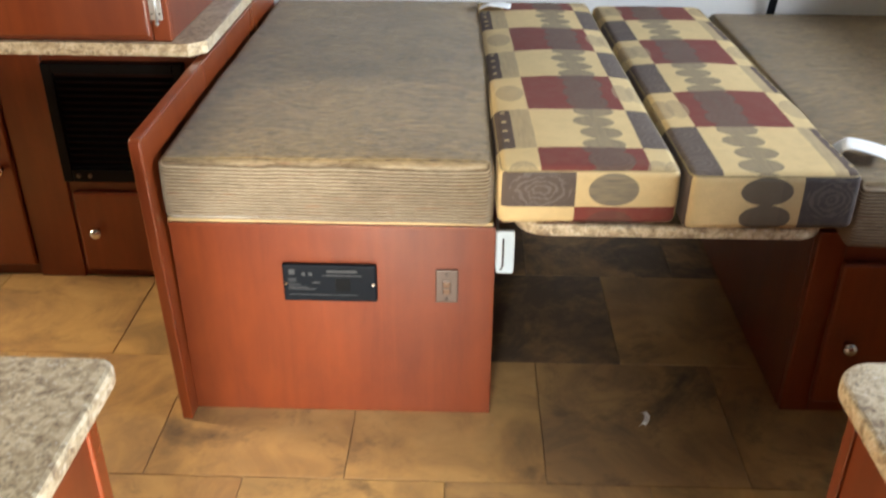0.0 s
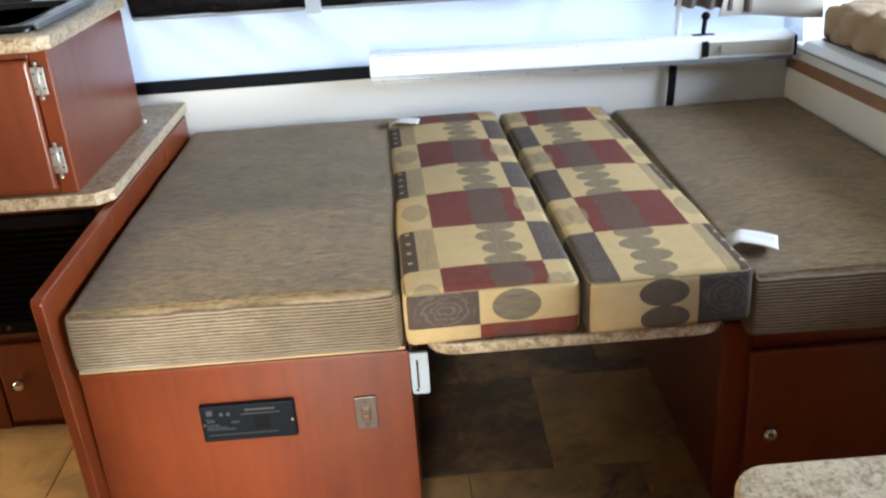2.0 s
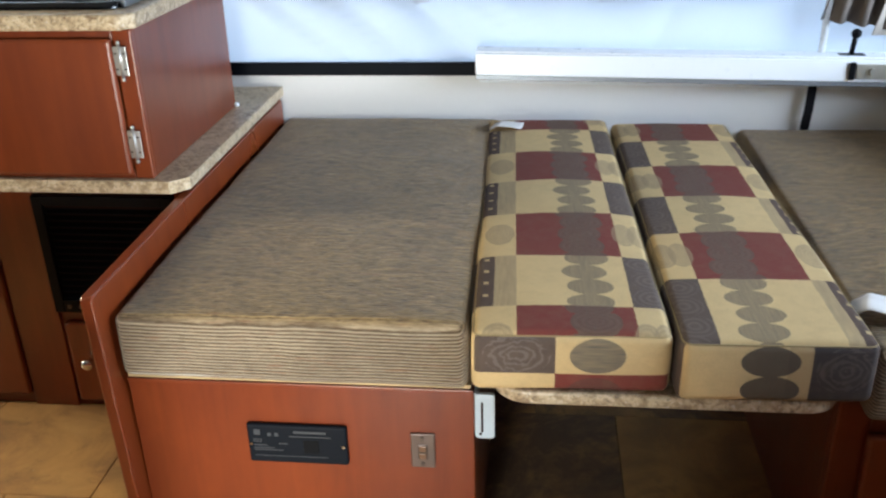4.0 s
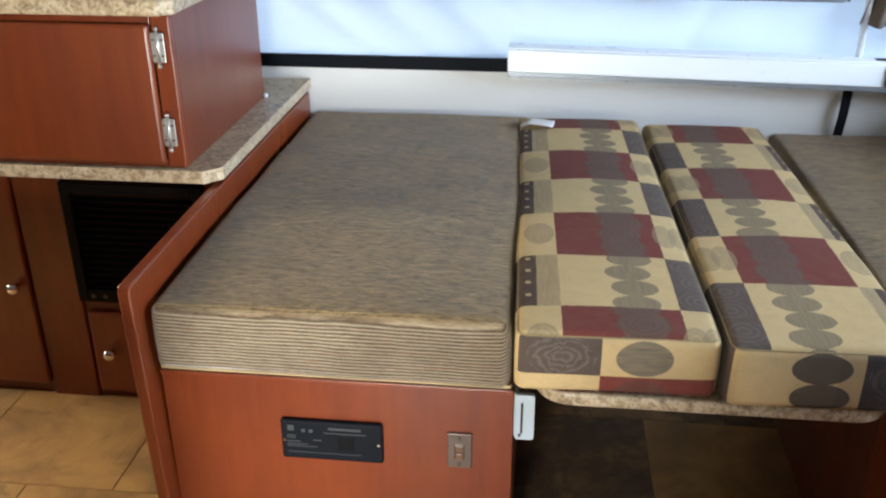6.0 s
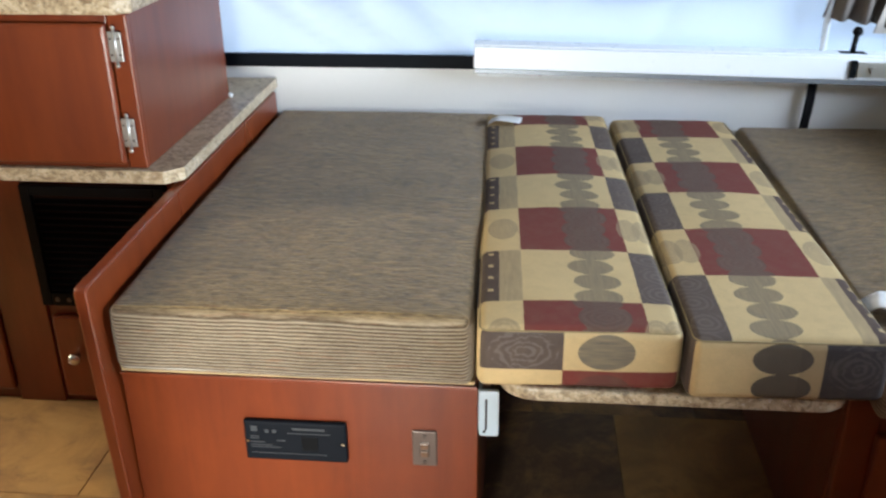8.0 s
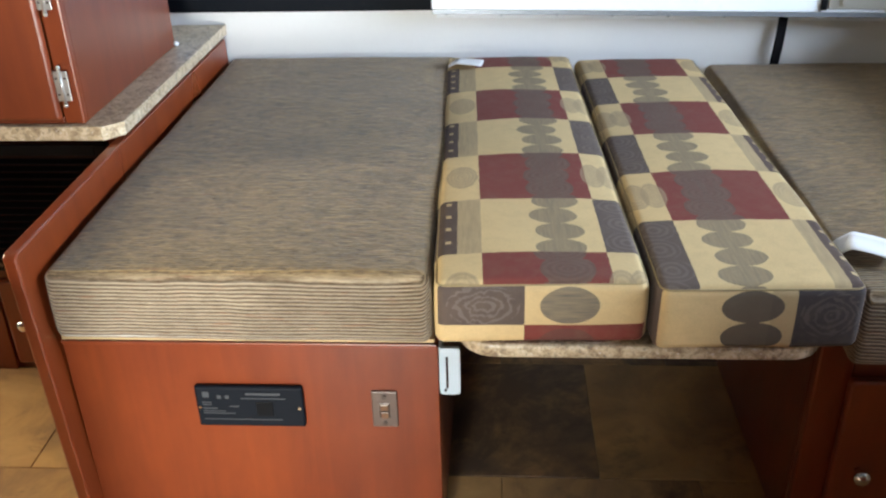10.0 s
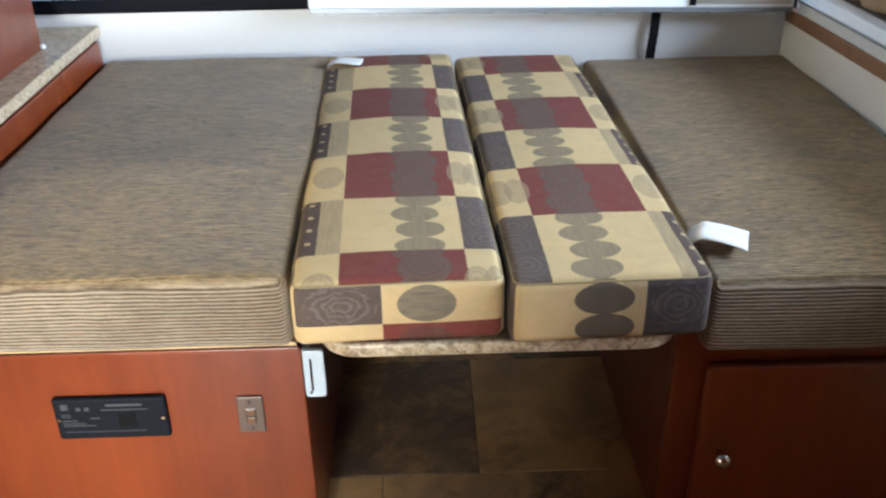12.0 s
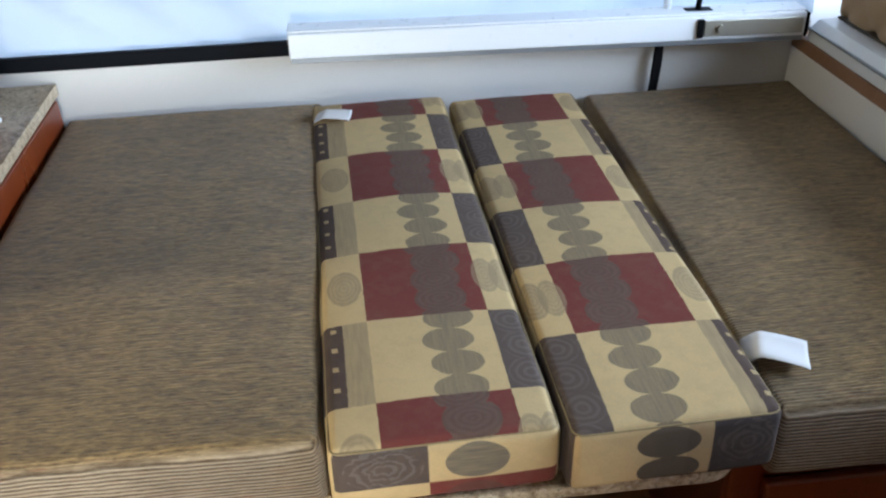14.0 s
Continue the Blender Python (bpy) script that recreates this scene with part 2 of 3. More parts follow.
def plain(name, c, rough=0.5, metal=0.0, vary=0.15, scale=25, bump=0.05):
    g = Graph(name, rough, metal)
    v = g.coords(True)
    n = g.noise(v, scale, 4, 0.6)
    b = g.noise(v, scale / 8, 2)
    g.color(g.mix(g.mul(g.add(g.mul(n, 0.6), g.mul(b, 0.4)), 2 * vary), c, tuple(0.5 * x for x in c)))
    g.rough(g.math("MULTIPLY_ADD", n, 0.2, rough - 0.1))
    if max(c) < 0.03 and rough > 0.3:
        g.b.inputs["Specular IOR Level"].default_value = 0.1
    return g.bump(n, bump, 0.001).m


PANEL_WHITE = plain("cream_wall_vinyl", (0.81, 0.795, 0.77), 0.55, 0, 0.06, 60, 0.1)
# for unseen walls and panels, kept dark to cut bounce on the benches
WALL_PLAIN = plain("camper_wall", (0.060, 0.050, 0.042), 0.6, 0, 0.08, 40)
ALUMINIUM = plain("white_aluminium", (0.88, 0.90, 0.92), 0.3, 0.0, 0.05, 50, 0.03)
GREY_METAL = plain("dull_aluminium", (0.30, 0.32, 0.35), 0.42, 0.6, 0.12, 40)
ZINC = plain("zinc_plate", (0.60, 0.58, 0.50), 0.38, 0.8, 0.2, 40)
CHROME = plain("chrome", (0.75, 0.74, 0.72), 0.16, 1.0, 0.05, 60, 0.02)
NICKEL = plain("satin_nickel", (0.50, 0.49, 0.46), 0.36, 0.75, 0.1, 80, 0.03)
BRACKET = plain("pale_blue_steel", (0.50, 0.57, 0.63), 0.4, 0.1, 0.15, 60)
BLACK = plain("black_plastic", (0.004, 0.0042, 0.005), 0.5, 0, 0.1, 60)
BLACK_MATT = plain("black_strap", (0.010, 0.010, 0.012), 0.75, 0, 0.1, 90)
NAVY_BLACK = plain("black_trim", (0.004, 0.005, 0.008), 0.6, 0, 0.1, 60)
WHITE_PLASTIC = plain("white_plastic", (0.75, 0.77, 0.78), 0.35, 0, 0.05, 60)
TAG = plain("white_tag_cloth", (0.82, 0.80, 0.78), 0.8, 0, 0.05, 60)
SWITCH_PLATE = plain("bronze_plate", (0.125, 0.092, 0.076), 0.42, 0.45, 0.1, 80)
SWITCH = plain("brown_switch", (0.13, 0.065, 0.03), 0.35, 0, 0.1, 80)
SCREW = plain("dark_screw", (0.10, 0.08, 0.07), 0.4, 0.8, 0.1, 80)
INK = plain("grey_print", (0.040, 0.043, 0.048), 0.5, 0, 0.05, 60)
ALARM = plain("alarm_case", (0.006, 0.0075, 0.011), 0.55, 0, 0.1, 60)
GAP = plain("dark_recess", (0.02, 0.008, 0.005), 0.8, 0, 0.1, 60)
ROOF = plain("roof_liner", (0.14, 0.147, 0.158), 0.7, 0, 0.06, 30)
PIPING_GLINT = plain("piping_glint_line", (0.46, 0.43, 0.38), 0.85, 0, 0.15, 120)
PIPING = plain("brown_piping", (0.07, 0.05, 0.03), 0.9, 0, 0.1, 120)
PIPING_TAN = plain("olive_piping", (0.33, 0.25, 0.12), 0.9, 0, 0.1, 120)
CURTAIN_DARK = plain("taupe_curtain", (0.15, 0.125, 0.105), 0.9, 0, 0.15, 160, 0.2)
CURTAIN_PALE = plain("pale_curtain", (0.55, 0.50, 0.44), 0.9, 0, 0.15, 160, 0.2)
MATTRESS = plain("tan_quilt", (0.34, 0.25, 0.155), 0.85, 0, 0.10, 200, 0.15)
GROUND = plain("gravel_ground", (0.26, 0.24, 0.21), 0.95, 0, 0.3, 3, 0.3)
CLEAR_VINYL = plain("clouded_clear_vinyl", (0.34, 0.36, 0.40), 0.2, 0, 0.45, 30, 0.3)
SINK_BLACK = plain("black_sink", (0.012, 0.012, 0.013), 0.22, 0, 0.1, 60)


def canvas(name, tint, through_share):
    g = Graph(name, 0.8)
    v = g.coords(True)
    n = g.noise(g.stretch(v, (2.2, 2.2, 0.9)), 1.6, 3, 0.5, 0.5)
    g.color(g.ramp(n, (0.3, (0.74, 0.77, 0.82)), (0.7, (0.80, 0.82, 0.86))))
    fine = g.noise(v, 300, 2)
    g.bump(fine, 0.08, 0.001)
    tr = g.t.nodes.new("ShaderNodeBsdfTranslucent")
    tr.inputs[0].default_value = (*tint, 1)
    mx = g.t.nodes.new("ShaderNodeMixShader")
    mx.inputs[0].default_value = through_share
    g.t.links.new(g.b.outputs[0], mx.inputs[1])
    g.t.links.new(tr.outputs[0], mx.inputs[2])
    g.t.links.new(mx.outputs[0], g.t.nodes["Material Output"].inputs[0])
    return g.m


CANVAS = canvas("white_tent_canvas", (0.76, 0.82, 0.90), 0.62)
WINDOW_CLOTH = canvas("sheer_white_window", (0.97, 0.97, 0.98), 0.93)


def vinyl_window():
    g = Graph("black_screen_vinyl", 0.12)
    v = g.coords()
    n = g.noise(g.stretch(v, (5, 5, 16)), 1.0, 4, 0.6, 1.2)
    g.color(g.ramp(n, (0.35, (0.003, 0.003, 0.0035)), (0.8, (0.012, 0.012, 0.014))))
    g.b.inputs["Coat Weight"].default_value = 0.4
    g.b.inputs["Specular IOR Level"].default_value = 0.2
    g.b.inputs["Coat Roughness"].default_value = 0.06
    return g.bump(n, 0.4, 0.010).m


VINYL = vinyl_window()


def tile_mat(name, slate):
    g = Graph(name, 0.42)
    v = g.coords(True)
    r = g.t.nodes.new("ShaderNodeObjectInfo").outputs["Random"]
    a = g.noise(v, 5.5, 5, 0.62, 0.8)
    b = g.noise(v, 26, 5, 0.65, 0.4)
    c = g.ramp(a, (0.28, (0.10, 0.058, 0.028)), (0.43, (0.30, 0.165, 0.058)), (0.56, (0.48, 0.28, 0.092)), (0.74, (0.56, 0.355, 0.135)))
    c = g.mix(g.mul(g.sub(b, 0.3), 0.7), c, (0.12, 0.085, 0.055))
    tone = g.ramp(r, (0.0, (0.13, 0.10, 0.085)), (0.3, (0.36, 0.23, 0.10)), (0.6, (0.24, 0.13, 0.07)), (1.0, (0.42, 0.28, 0.12)))
    c = g.mix(0.36, c, tone)
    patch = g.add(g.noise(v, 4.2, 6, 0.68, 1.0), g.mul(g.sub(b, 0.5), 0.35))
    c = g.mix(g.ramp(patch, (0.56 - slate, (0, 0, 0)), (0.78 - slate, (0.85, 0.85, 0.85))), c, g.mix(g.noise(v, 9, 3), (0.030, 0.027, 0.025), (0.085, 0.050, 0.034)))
    scuff = g.ramp(g.noise(v, 34, 6, 0.75, 1.5), (0.66, (0, 0, 0)), (0.74, (0.5, 0.5, 0.5)))
    c = g.mix(g.mul(scuff, g.more(g.noise(v, 4, 2), 0.5)), c, (0.42, 0.36, 0.29))
    g.color(c)
    g.rough(g.math("MULTIPLY_ADD", b, 0.3, 0.26))
    return g.bump(g.add(g.mul(a, 0.6), g.mul(b, 0.4)), 0.25, 0.004).m


TILE, TILE_BROWN, TILE_SLATE_SHADED = tile_mat("slate_look_vinyl_tile", 0.0), tile_mat("brown_slate_look_vinyl_tile", 0.035), tile_mat("shaded_slate_look_vinyl_tile", 0.20)
JOINT = plain("tile_joint", (0.15, 0.10, 0.055), 0.85, 0, 0.15, 60)

# ---- mesh helpers ----


def mesh_of(bm, name, mats, smooth=False):
    me = bpy.data.meshes.new(name)
    bm.to_mesh(me)
    bm.free()
    for m in mats if isinstance(mats, (list, tuple)) else [mats]:
        me.materials.append(m)
    if smooth:
        me.polygons.foreach_set("use_smooth", [True] * len(me.polygons))
    return me


def part(name, bm, material, parent, label="", smooth=False):
    ob = new(name, mesh_of(bm, name, material, smooth))
    ob.parent = parent
    return tagged(ob, label)


def thing(name, label, category, at=(0, 0, 0), group="", kind="", turn=0):
    ob = new(name)
    ob.empty_display_size = 0.05
    ob.matrix_world = pose(*at, 0, 0, turn)
    return tagged(ob, label, category, group, kind)


def solid(name, bm, material, label, category, at=(0, 0, 0), group="", kind="", smooth=False, turn=0):
    ob = new(name, mesh_of(bm, name, material, smooth))
    ob.matrix_world = pose(*at, 0, 0, turn)
    return tagged(ob, label, category, group, kind)


def box(lo, hi, bevel=0.0, seg=2, bm=None):
    b = bmesh.new()
    bmesh.ops.create_cube(b, size=1)
    for v in b.verts:
        v.co = Vector([lo[i] + (v.co[i] + 0.5) * (hi[i] - lo[i]) for i in range(3)])
    if bevel:
        bmesh.ops.bevel(b, geom=b.edges[:], offset=bevel, segments=seg, profile=0.5, affect="EDGES")
    return join(bm, b)


def join(bm, b):
    if bm is None:
        return b
    tmp = bpy.data.meshes.new("tmp")
    b.to_mesh(tmp)
    b.free()
    bm.from_mesh(tmp)
    bpy.data.meshes.remove(tmp)
    return bm


def rod(a, b, r, sides=12, r2=None, bm=None):
    m = bmesh.new()
    a, b = Vector(a), Vector(b)
    bmesh.ops.create_cone(m, cap_ends=True, segments=sides, radius1=r, radius2=r if r2 is None else r2, depth=(b - a).length)
    m.transform(Matrix.Translation((a + b) / 2) @ (b - a).to_track_quat("Z", "Y").to_matrix().to_4x4())
    return join(bm, m)


def ball(c, r, s=(1, 1, 1), bm=None):
    m = bmesh.new()
    bmesh.ops.create_uvsphere(m, u_segments=14, v_segments=8, radius=r)
    m.transform(Matrix.Translation(c) @ Matrix.Diagonal((*s, 1)))
    return join(bm, m)


def prism(outline, axis, lo, hi, bevel=0.0, bm=None):
    """A slab whose outline lies across the axis, from lo to hi along it."""
    m = bmesh.new()
    def place(p, h):
        q = list(p)
        q.insert(axis, h)
        return q
    f = m.faces.new([m.verts.new(place(p, lo)) for p in outline])
    ext = bmesh.ops.extrude_face_region(m, geom=[f])
    for v in ext["geom"]:
        if isinstance(v, bmesh.types.BMVert):
            v.co[axis] = hi
    bmesh.ops.recalc_face_normals(m, faces=m.faces[:])
    if bevel:
        edges = [e for e in m.edges if len(e.link_faces) == 2 and e.calc_face_angle(0) > 0.6]
        bmesh.ops.bevel(m, geom=edges, offset=bevel, segments=2, profile=0.5, affect="EDGES")
    return join(bm, m)


def arc_corner(cx, cy, r, a0, a1, n=8):
    return [(cx + r * math.cos(radians(a0 + (a1 - a0) * i / n)), cy + r * math.sin(radians(a0 + (a1 - a0) * i / n))) for i in range(n + 1)]


def rounded_rect(x0, y0, x1, y1, r, n=6):
    return arc_corner(x1 - r, y1 - r, r, 0, 90, n) + arc_corner(x0 + r, y1 - r, r, 90, 180, n) + arc_corner(x0 + r, y0 + r, r, 180, 270, n) + arc_corner(x1 - r, y0 + r, r, 270, 360, n)


def spread(h, r, step):
    """Marks from -h to h, dense over the rounded ends."""
    edge = [-h + r * k / 5 for k in range(6)]
    n = max(2, int((2 * h - 2 * r) / step))
    return edge + [-h + r + (2 * h - 2 * r) * k / n for k in range(1, n)] + [-e for e in reversed(edge)]


def cushion_bm(size, r, crown=0.0, step=0.05, wobble=0.0, seed=0.0, quilt=None, belly=0.0):
    """A stuffed block with rounded edges: x and y from 0, z from 0 to its height."""
    h = [s / 2 for s in size]
    bm = bmesh.new()
    for axis in range(3):
        ua, va = (axis + 1) % 3, (axis + 2) % 3
        us, vs = spread(h[ua], r, step), spread(h[va], r, step)
        for side in (-1, 1):
            grid = []
            for u in us:
                row = []
                for v in vs:
                    p = Vector((0, 0, 0))
                    p[axis], p[ua], p[va] = side * h[axis], u, v
                    row.append(bm.verts.new(p))
                grid.append(row)
            for i in range(len(us) - 1):
                for j in range(len(vs) - 1):
                    q = [grid[i][j], grid[i + 1][j], grid[i + 1][j + 1], grid[i][j + 1]]
                    f = bm.faces.new(q if side > 0 else q[::-1])
                    f.smooth = True
    bmesh.ops.remove_doubles(bm, verts=bm.verts[:], dist=1e-5)
    for v in bm.verts:
        p = v.co.copy()
        core = Vector([max(-(h[i] - r), min(h[i] - r, p[i])) for i in range(3)])
        d = p - core
        out = d.normalized()
        q = core + out * r if d.length > 1e-7 else p
        fx, fy, fz = 1 - (p.x / h[0]) ** 2, 1 - (p.y / h[1]) ** 2, 1 - (p.z / h[2]) ** 2
        if p.z > 0:
            q.z += crown * (max(fx, 0) ** 0.5) * (max(fy, 0) ** 0.5)
        if quilt:
            q += out * quilt(p.x + p.z, p.y)
        if belly:
            q.y += belly * fz * max(fx, 0) ** 0.3 * (1 if p.y > h[1] * 0.99 else -1 if p.y < -h[1] * 0.99 else 0)
            q.x += belly * fz * max(fy, 0) ** 0.3 * (1 if p.x > h[0] * 0.99 else -1 if p.x < -h[0] * 0.99 else 0)
        if wobble:
            n = noise.noise(Vector((p.x * 7 + seed, p.y * 7, p.z * 9))) + 0.4 * noise.noise(Vector((p.x * 21 + seed, p.y * 21, p.z * 21)))
            q += out * wobble * n
        v.co = q + Vector(h)
    return bm


def piping_loop(x0, y0, x1, y1, z, r, corner, bm=None):
    """A cord sewn round an edge."""
    path = rounded_rect(x0, y0, x1, y1, corner, 5)
    b = bmesh.new()
    rings = []
    n = len(path)
    for i, (x, y) in enumerate(path):
        ax, ay = path[i - 1]
        bx, by = path[(i + 1) % n]
        t = Vector((bx - ax, by - ay, 0)).normalized()
        side = Vector((t.y, -t.x, 0))
        rings.append([b.verts.new(Vector((x, y, z)) + side * r * math.cos(a) + Vector((0, 0, r * math.sin(a)))) for a in [k * math.pi / 3 for k in range(6)]])
    for i in range(n):
        for k in range(6):
            f = b.faces.new([rings[i][k], rings[i][(k + 1) % 6], rings[(i + 1) % n][(k + 1) % 6], rings[(i + 1) % n][k]])
            f.smooth = True
    bmesh.ops.recalc_face_normals(b, faces=b.faces[:])
    return join(bm, b)


def sheet(fn, nu, nv, thick=0.0015):
    """A cloth from fn(u, v), u and v from 0 to 1, with thickness."""
    b = bmesh.new()
    g = [[b.verts.new(fn(i / nu, j / nv)) for j in range(nv + 1)] for i in range(nu + 1)]
    for i in range(nu):
        for j in range(nv):
            b.faces.new([g[i][j], g[i + 1][j], g[i + 1][j + 1], g[i][j + 1]]).smooth = True
    bmesh.ops.recalc_face_normals(b, faces=b.faces[:])
    if thick:
        bmesh.ops.solidify(b, geom=b.faces[:], thickness=thick)
    return b


# ---- the shell ----
WALL_Y, END_X, SKEW = 1.046, 1.053, 2.5
# the bunk end wall runs a little out of square from the far corner
END_TURN = Matrix.Translation((END_X, WALL_Y, 0)) @ Matrix.Rotation(radians(SKEW), 4, "Z") @ Matrix.Translation((-END_X, -WALL_Y, 0))


def skewed(ob):
    ob.matrix_world = END_TURN @ ob.matrix_world
    return ob


floor = solid("floor", box((-2.2, -2.2, -0.03), (END_X + 0.16, WALL_Y, -0.004)), JOINT, "brown slate-look vinyl tile floor", "floor", kind="structure")
solid("ground", box((-60, -60, -0.75), (60, 60, -0.6)), GROUND, "gravel ground outside the camper", "ground", kind="structure")
solid("wall_back", box((-2.2, WALL_Y, -0.6), (END_X + 0.04, WALL_Y + 0.04, 0.634), 0.002), PANEL_WHITE, "low cream vinyl-faced camper side wall", "wall", kind="structure")
skewed(solid("wall_end", box((END_X, -2.2, -0.6), (END_X + 0.04, WALL_Y - 0.002, 0.582), 0.002), PANEL_WHITE, "low cream vinyl-faced wall below the bunk", "wall", kind="structure"))
# unseen wall, with an opening added for the galley end fill lamp
left = box((-2.24, -2.2, -0.6), (-2.202, 0.0, 1.95))
left = box((-2.24, 0.45, -0.6), (-2.202, WALL_Y, 1.95), bm=left)
left = box((-2.24, 0.0, -0.6), (-2.202, 0.45, 0.4), bm=left)
left = box((-2.24, 0.0, 1.6), (-2.202, 0.45, 1.95), bm=left)
solid("wall_left", left, WALL_PLAIN, "plain dark end wall with an added opening for the fill lamp", "wall", kind="structure")
# unseen wall; its opening is placed to suit the entry fill lamp
front = box((-2.2, -2.24, -0.6), (-0.45, -2.202, 1.95))
front = box((-0.45, -2.24, -0.6), (0.05, -2.202, 0.0), bm=front)
front = box((0.05, -2.24, -0.6), (END_X, -2.202, 1.95), bm=front)
front = box((-0.45, -2.24, 1.2), (0.05, -2.202, 1.95), bm=front)
solid("wall_front", front, WALL_PLAIN, "plain dark side wall with an assumed opening for the entry fill lamp", "wall", kind="structure")
# added out of view to keep entry light off the right side
solid("wall_near", box((-0.09, -1.42, 0.0), (1.068, -1.38, 1.95)), WALL_PLAIN, "unseen panel blocking entry light from the right bench", "wall", kind="structure")
solid("ceiling", box((-2.24, -2.24, 1.955), (2.46, 1.12, 2.0)), ROOF, "grey flat camper roof liner", "ceiling", kind="structure")


def back_canvas(u, v):
    x, z = -2.2 + u * (END_X + 2.25), 0.64 + v * 1.31
    fold = 0.013 * math.sin(9 * (x * 0.9 + z * 1.5) + 1.5 * math.sin(2.3 * x)) * (1 - 0.4 * v) + 0.005 * math.sin(21 * (x + z * 1.1) + 1.3 * math.sin(3 * x))
    for xk, s, amp in ((-0.46, 1.3, 0.021), (-0.30, 1.15, 0.019), (-0.14, 1.0, 0.018), (0.06, 1.3, 0.012), (0.38, -0.5, 0.010), (-1.1, 0.8, 0.015)):
        d = x - xk + s * (z - 0.72)
        fold += amp * math.exp(-(d / (0.022 + 0.4 * amp)) ** 2)
    return (x, 1.070 + fold * min(1, 0.45 + 4 * v) + 0.03 * v, z)


solid("tent_wall_back", sheet(back_canvas, 260, 60), CANVAS, "white translucent tent canvas above the side wall", "tent wall", kind="structure")
solid("trim_back", box((-2.2, WALL_Y - 0.008, 0.630), (-0.048, WALL_Y + 0.006, 0.662), 0.002), NAVY_BLACK, "black rubber trim along the canvas foot", "trim", kind="structure")

# bunk end: unseen header added to keep bunk light off the ceiling, tent and window
solid("wall_header", box((1.075, -1.378, 1.28), (1.095, 0.955, 1.952)), WALL_PLAIN, "unseen header blocking bunk light from the ceiling", "wall", kind="structure")
solid("tent_wall_bunk", sheet(lambda u, v: (2.42 + 0.004 * math.sin(30 * u), -2.2 + u * 3.3, 0.5 + v * 0.34), 40, 8), CANVAS, "white canvas skirt of the bunk tent", "tent wall", kind="structure")
solid("tent_side_bunk", sheet(lambda u, v: (1.05 + u * 1.4, 1.07 + 0.004 * math.sin(30 * u), 0.6 + v * 1.36), 40, 20), WINDOW_CLOTH, "bright sheer white window side of the bunk tent", "tent wall", kind="structure")
# opaque panel added out of view to darken the right bench front
solid("bunk_side_panel", box((1.07, -1.44, -0.6), (2.44, -1.40, 1.95)), WALL_PLAIN, "unseen opaque panel blocking light from the bunk side", "wall", kind="structure")

# ---- dinette: benches, table, cushions ----
def knob(parent, x, y, z):
    k = rod((x, y, z), (x, y - 0.014, z), 0.005)
    k = ball((x, y - 0.02, z), 0.0135, (1, 0.75, 1), k)
    return part("knob", k, CHROME, parent, "round brushed nickel knob", True)


def left_bench():
    b = thing("dinette_bench", "cherry wood dinette bench box with alarm and switch", "bench", (-0.553, 0, 0))
    part("front_panel", box((0, 0, 0), (0.557, 0.018, 0.3925), 0.0015), CHERRY, b)
    part("side_panel", box((0.539, 0.0185, 0), (0.557, 1.03, 0.398), 0.001), CHERRY, b)
    part("seat_board", box((0.0, 0.002, 0.3985), (0.552, 1.03, 0.4050), 0.001), PLY, b, "pale raw plywood seat board")
    part("edge_trim", box((-0.001, -0.003, 0.3925), (0.556, 0.0015, 0.3985), 0.0015), CHERRY_EDGE, b)
    return b


left_bench()


def partition():
    p = thing("partition_panel", "cherry wood partition board between bench and galley", "partition", (-0.581, 0, 0))
    r = 0.010
    prof = [(-0.036, 0.0), (1.03, 0.0), (1.03, 0.570), (0.35, 0.570)] + arc_corner(-0.044 + r, 0.564 - r, r, 90, 180, 6)
    board = prism(prof, 0, 0.0, 0.020, 0.003)
    for v in board.verts:
        v.co.x += 0.010 * (1 - v.co.z / 0.57)
    part("board", board, CHERRY_EDGE, p)
    part("seam_strip", box((0.0201, 0.335, 0.44), (0.0222, 0.339, 0.566)), CHERRY, p)
    return p


partition()


def alarm():
    a = thing("gas_alarm", "black flush-mounted gas alarm with grey print", "alarm", (-0.364, -0.0005, 0.25))
    part("case", box((0, -0.010, 0), (0.164, 0.0, 0.074), 0.004, 3), ALARM, a)
    part("grille", box((0.092, -0.0112, 0.022), (0.118, -0.0095, 0.048), 0.0008), BLACK, a)
    for x, z, w, h in ((0.078, 0.060, 0.052, 0.004), (0.07, 0.053, 0.068, 0.0016), (0.012, 0.055, 0.010, 0.010), (0.034, 0.053, 0.006, 0.006), (0.046, 0.053, 0.006, 0.006),
                       (0.010, 0.045, 0.014, 0.0016), (0.010, 0.041, 0.014, 0.0016), (0.010, 0.034, 0.022, 0.002), (0.010, 0.029, 0.034, 0.0016), (0.010, 0.025, 0.048, 0.0016), (0.052, 0.038, 0.014, 0.002), (0.010, 0.014, 0.12, 0.0012)):
        part("print_bar", box((x, -0.0107, z), (x + w, -0.0098, z + h)), INK, a)
    for x in (0.006, 0.158):
        part("screw", rod((x, -0.0098, 0.037), (x, -0.0118, 0.037), 0.0026, 10), CHROME, a)


alarm()


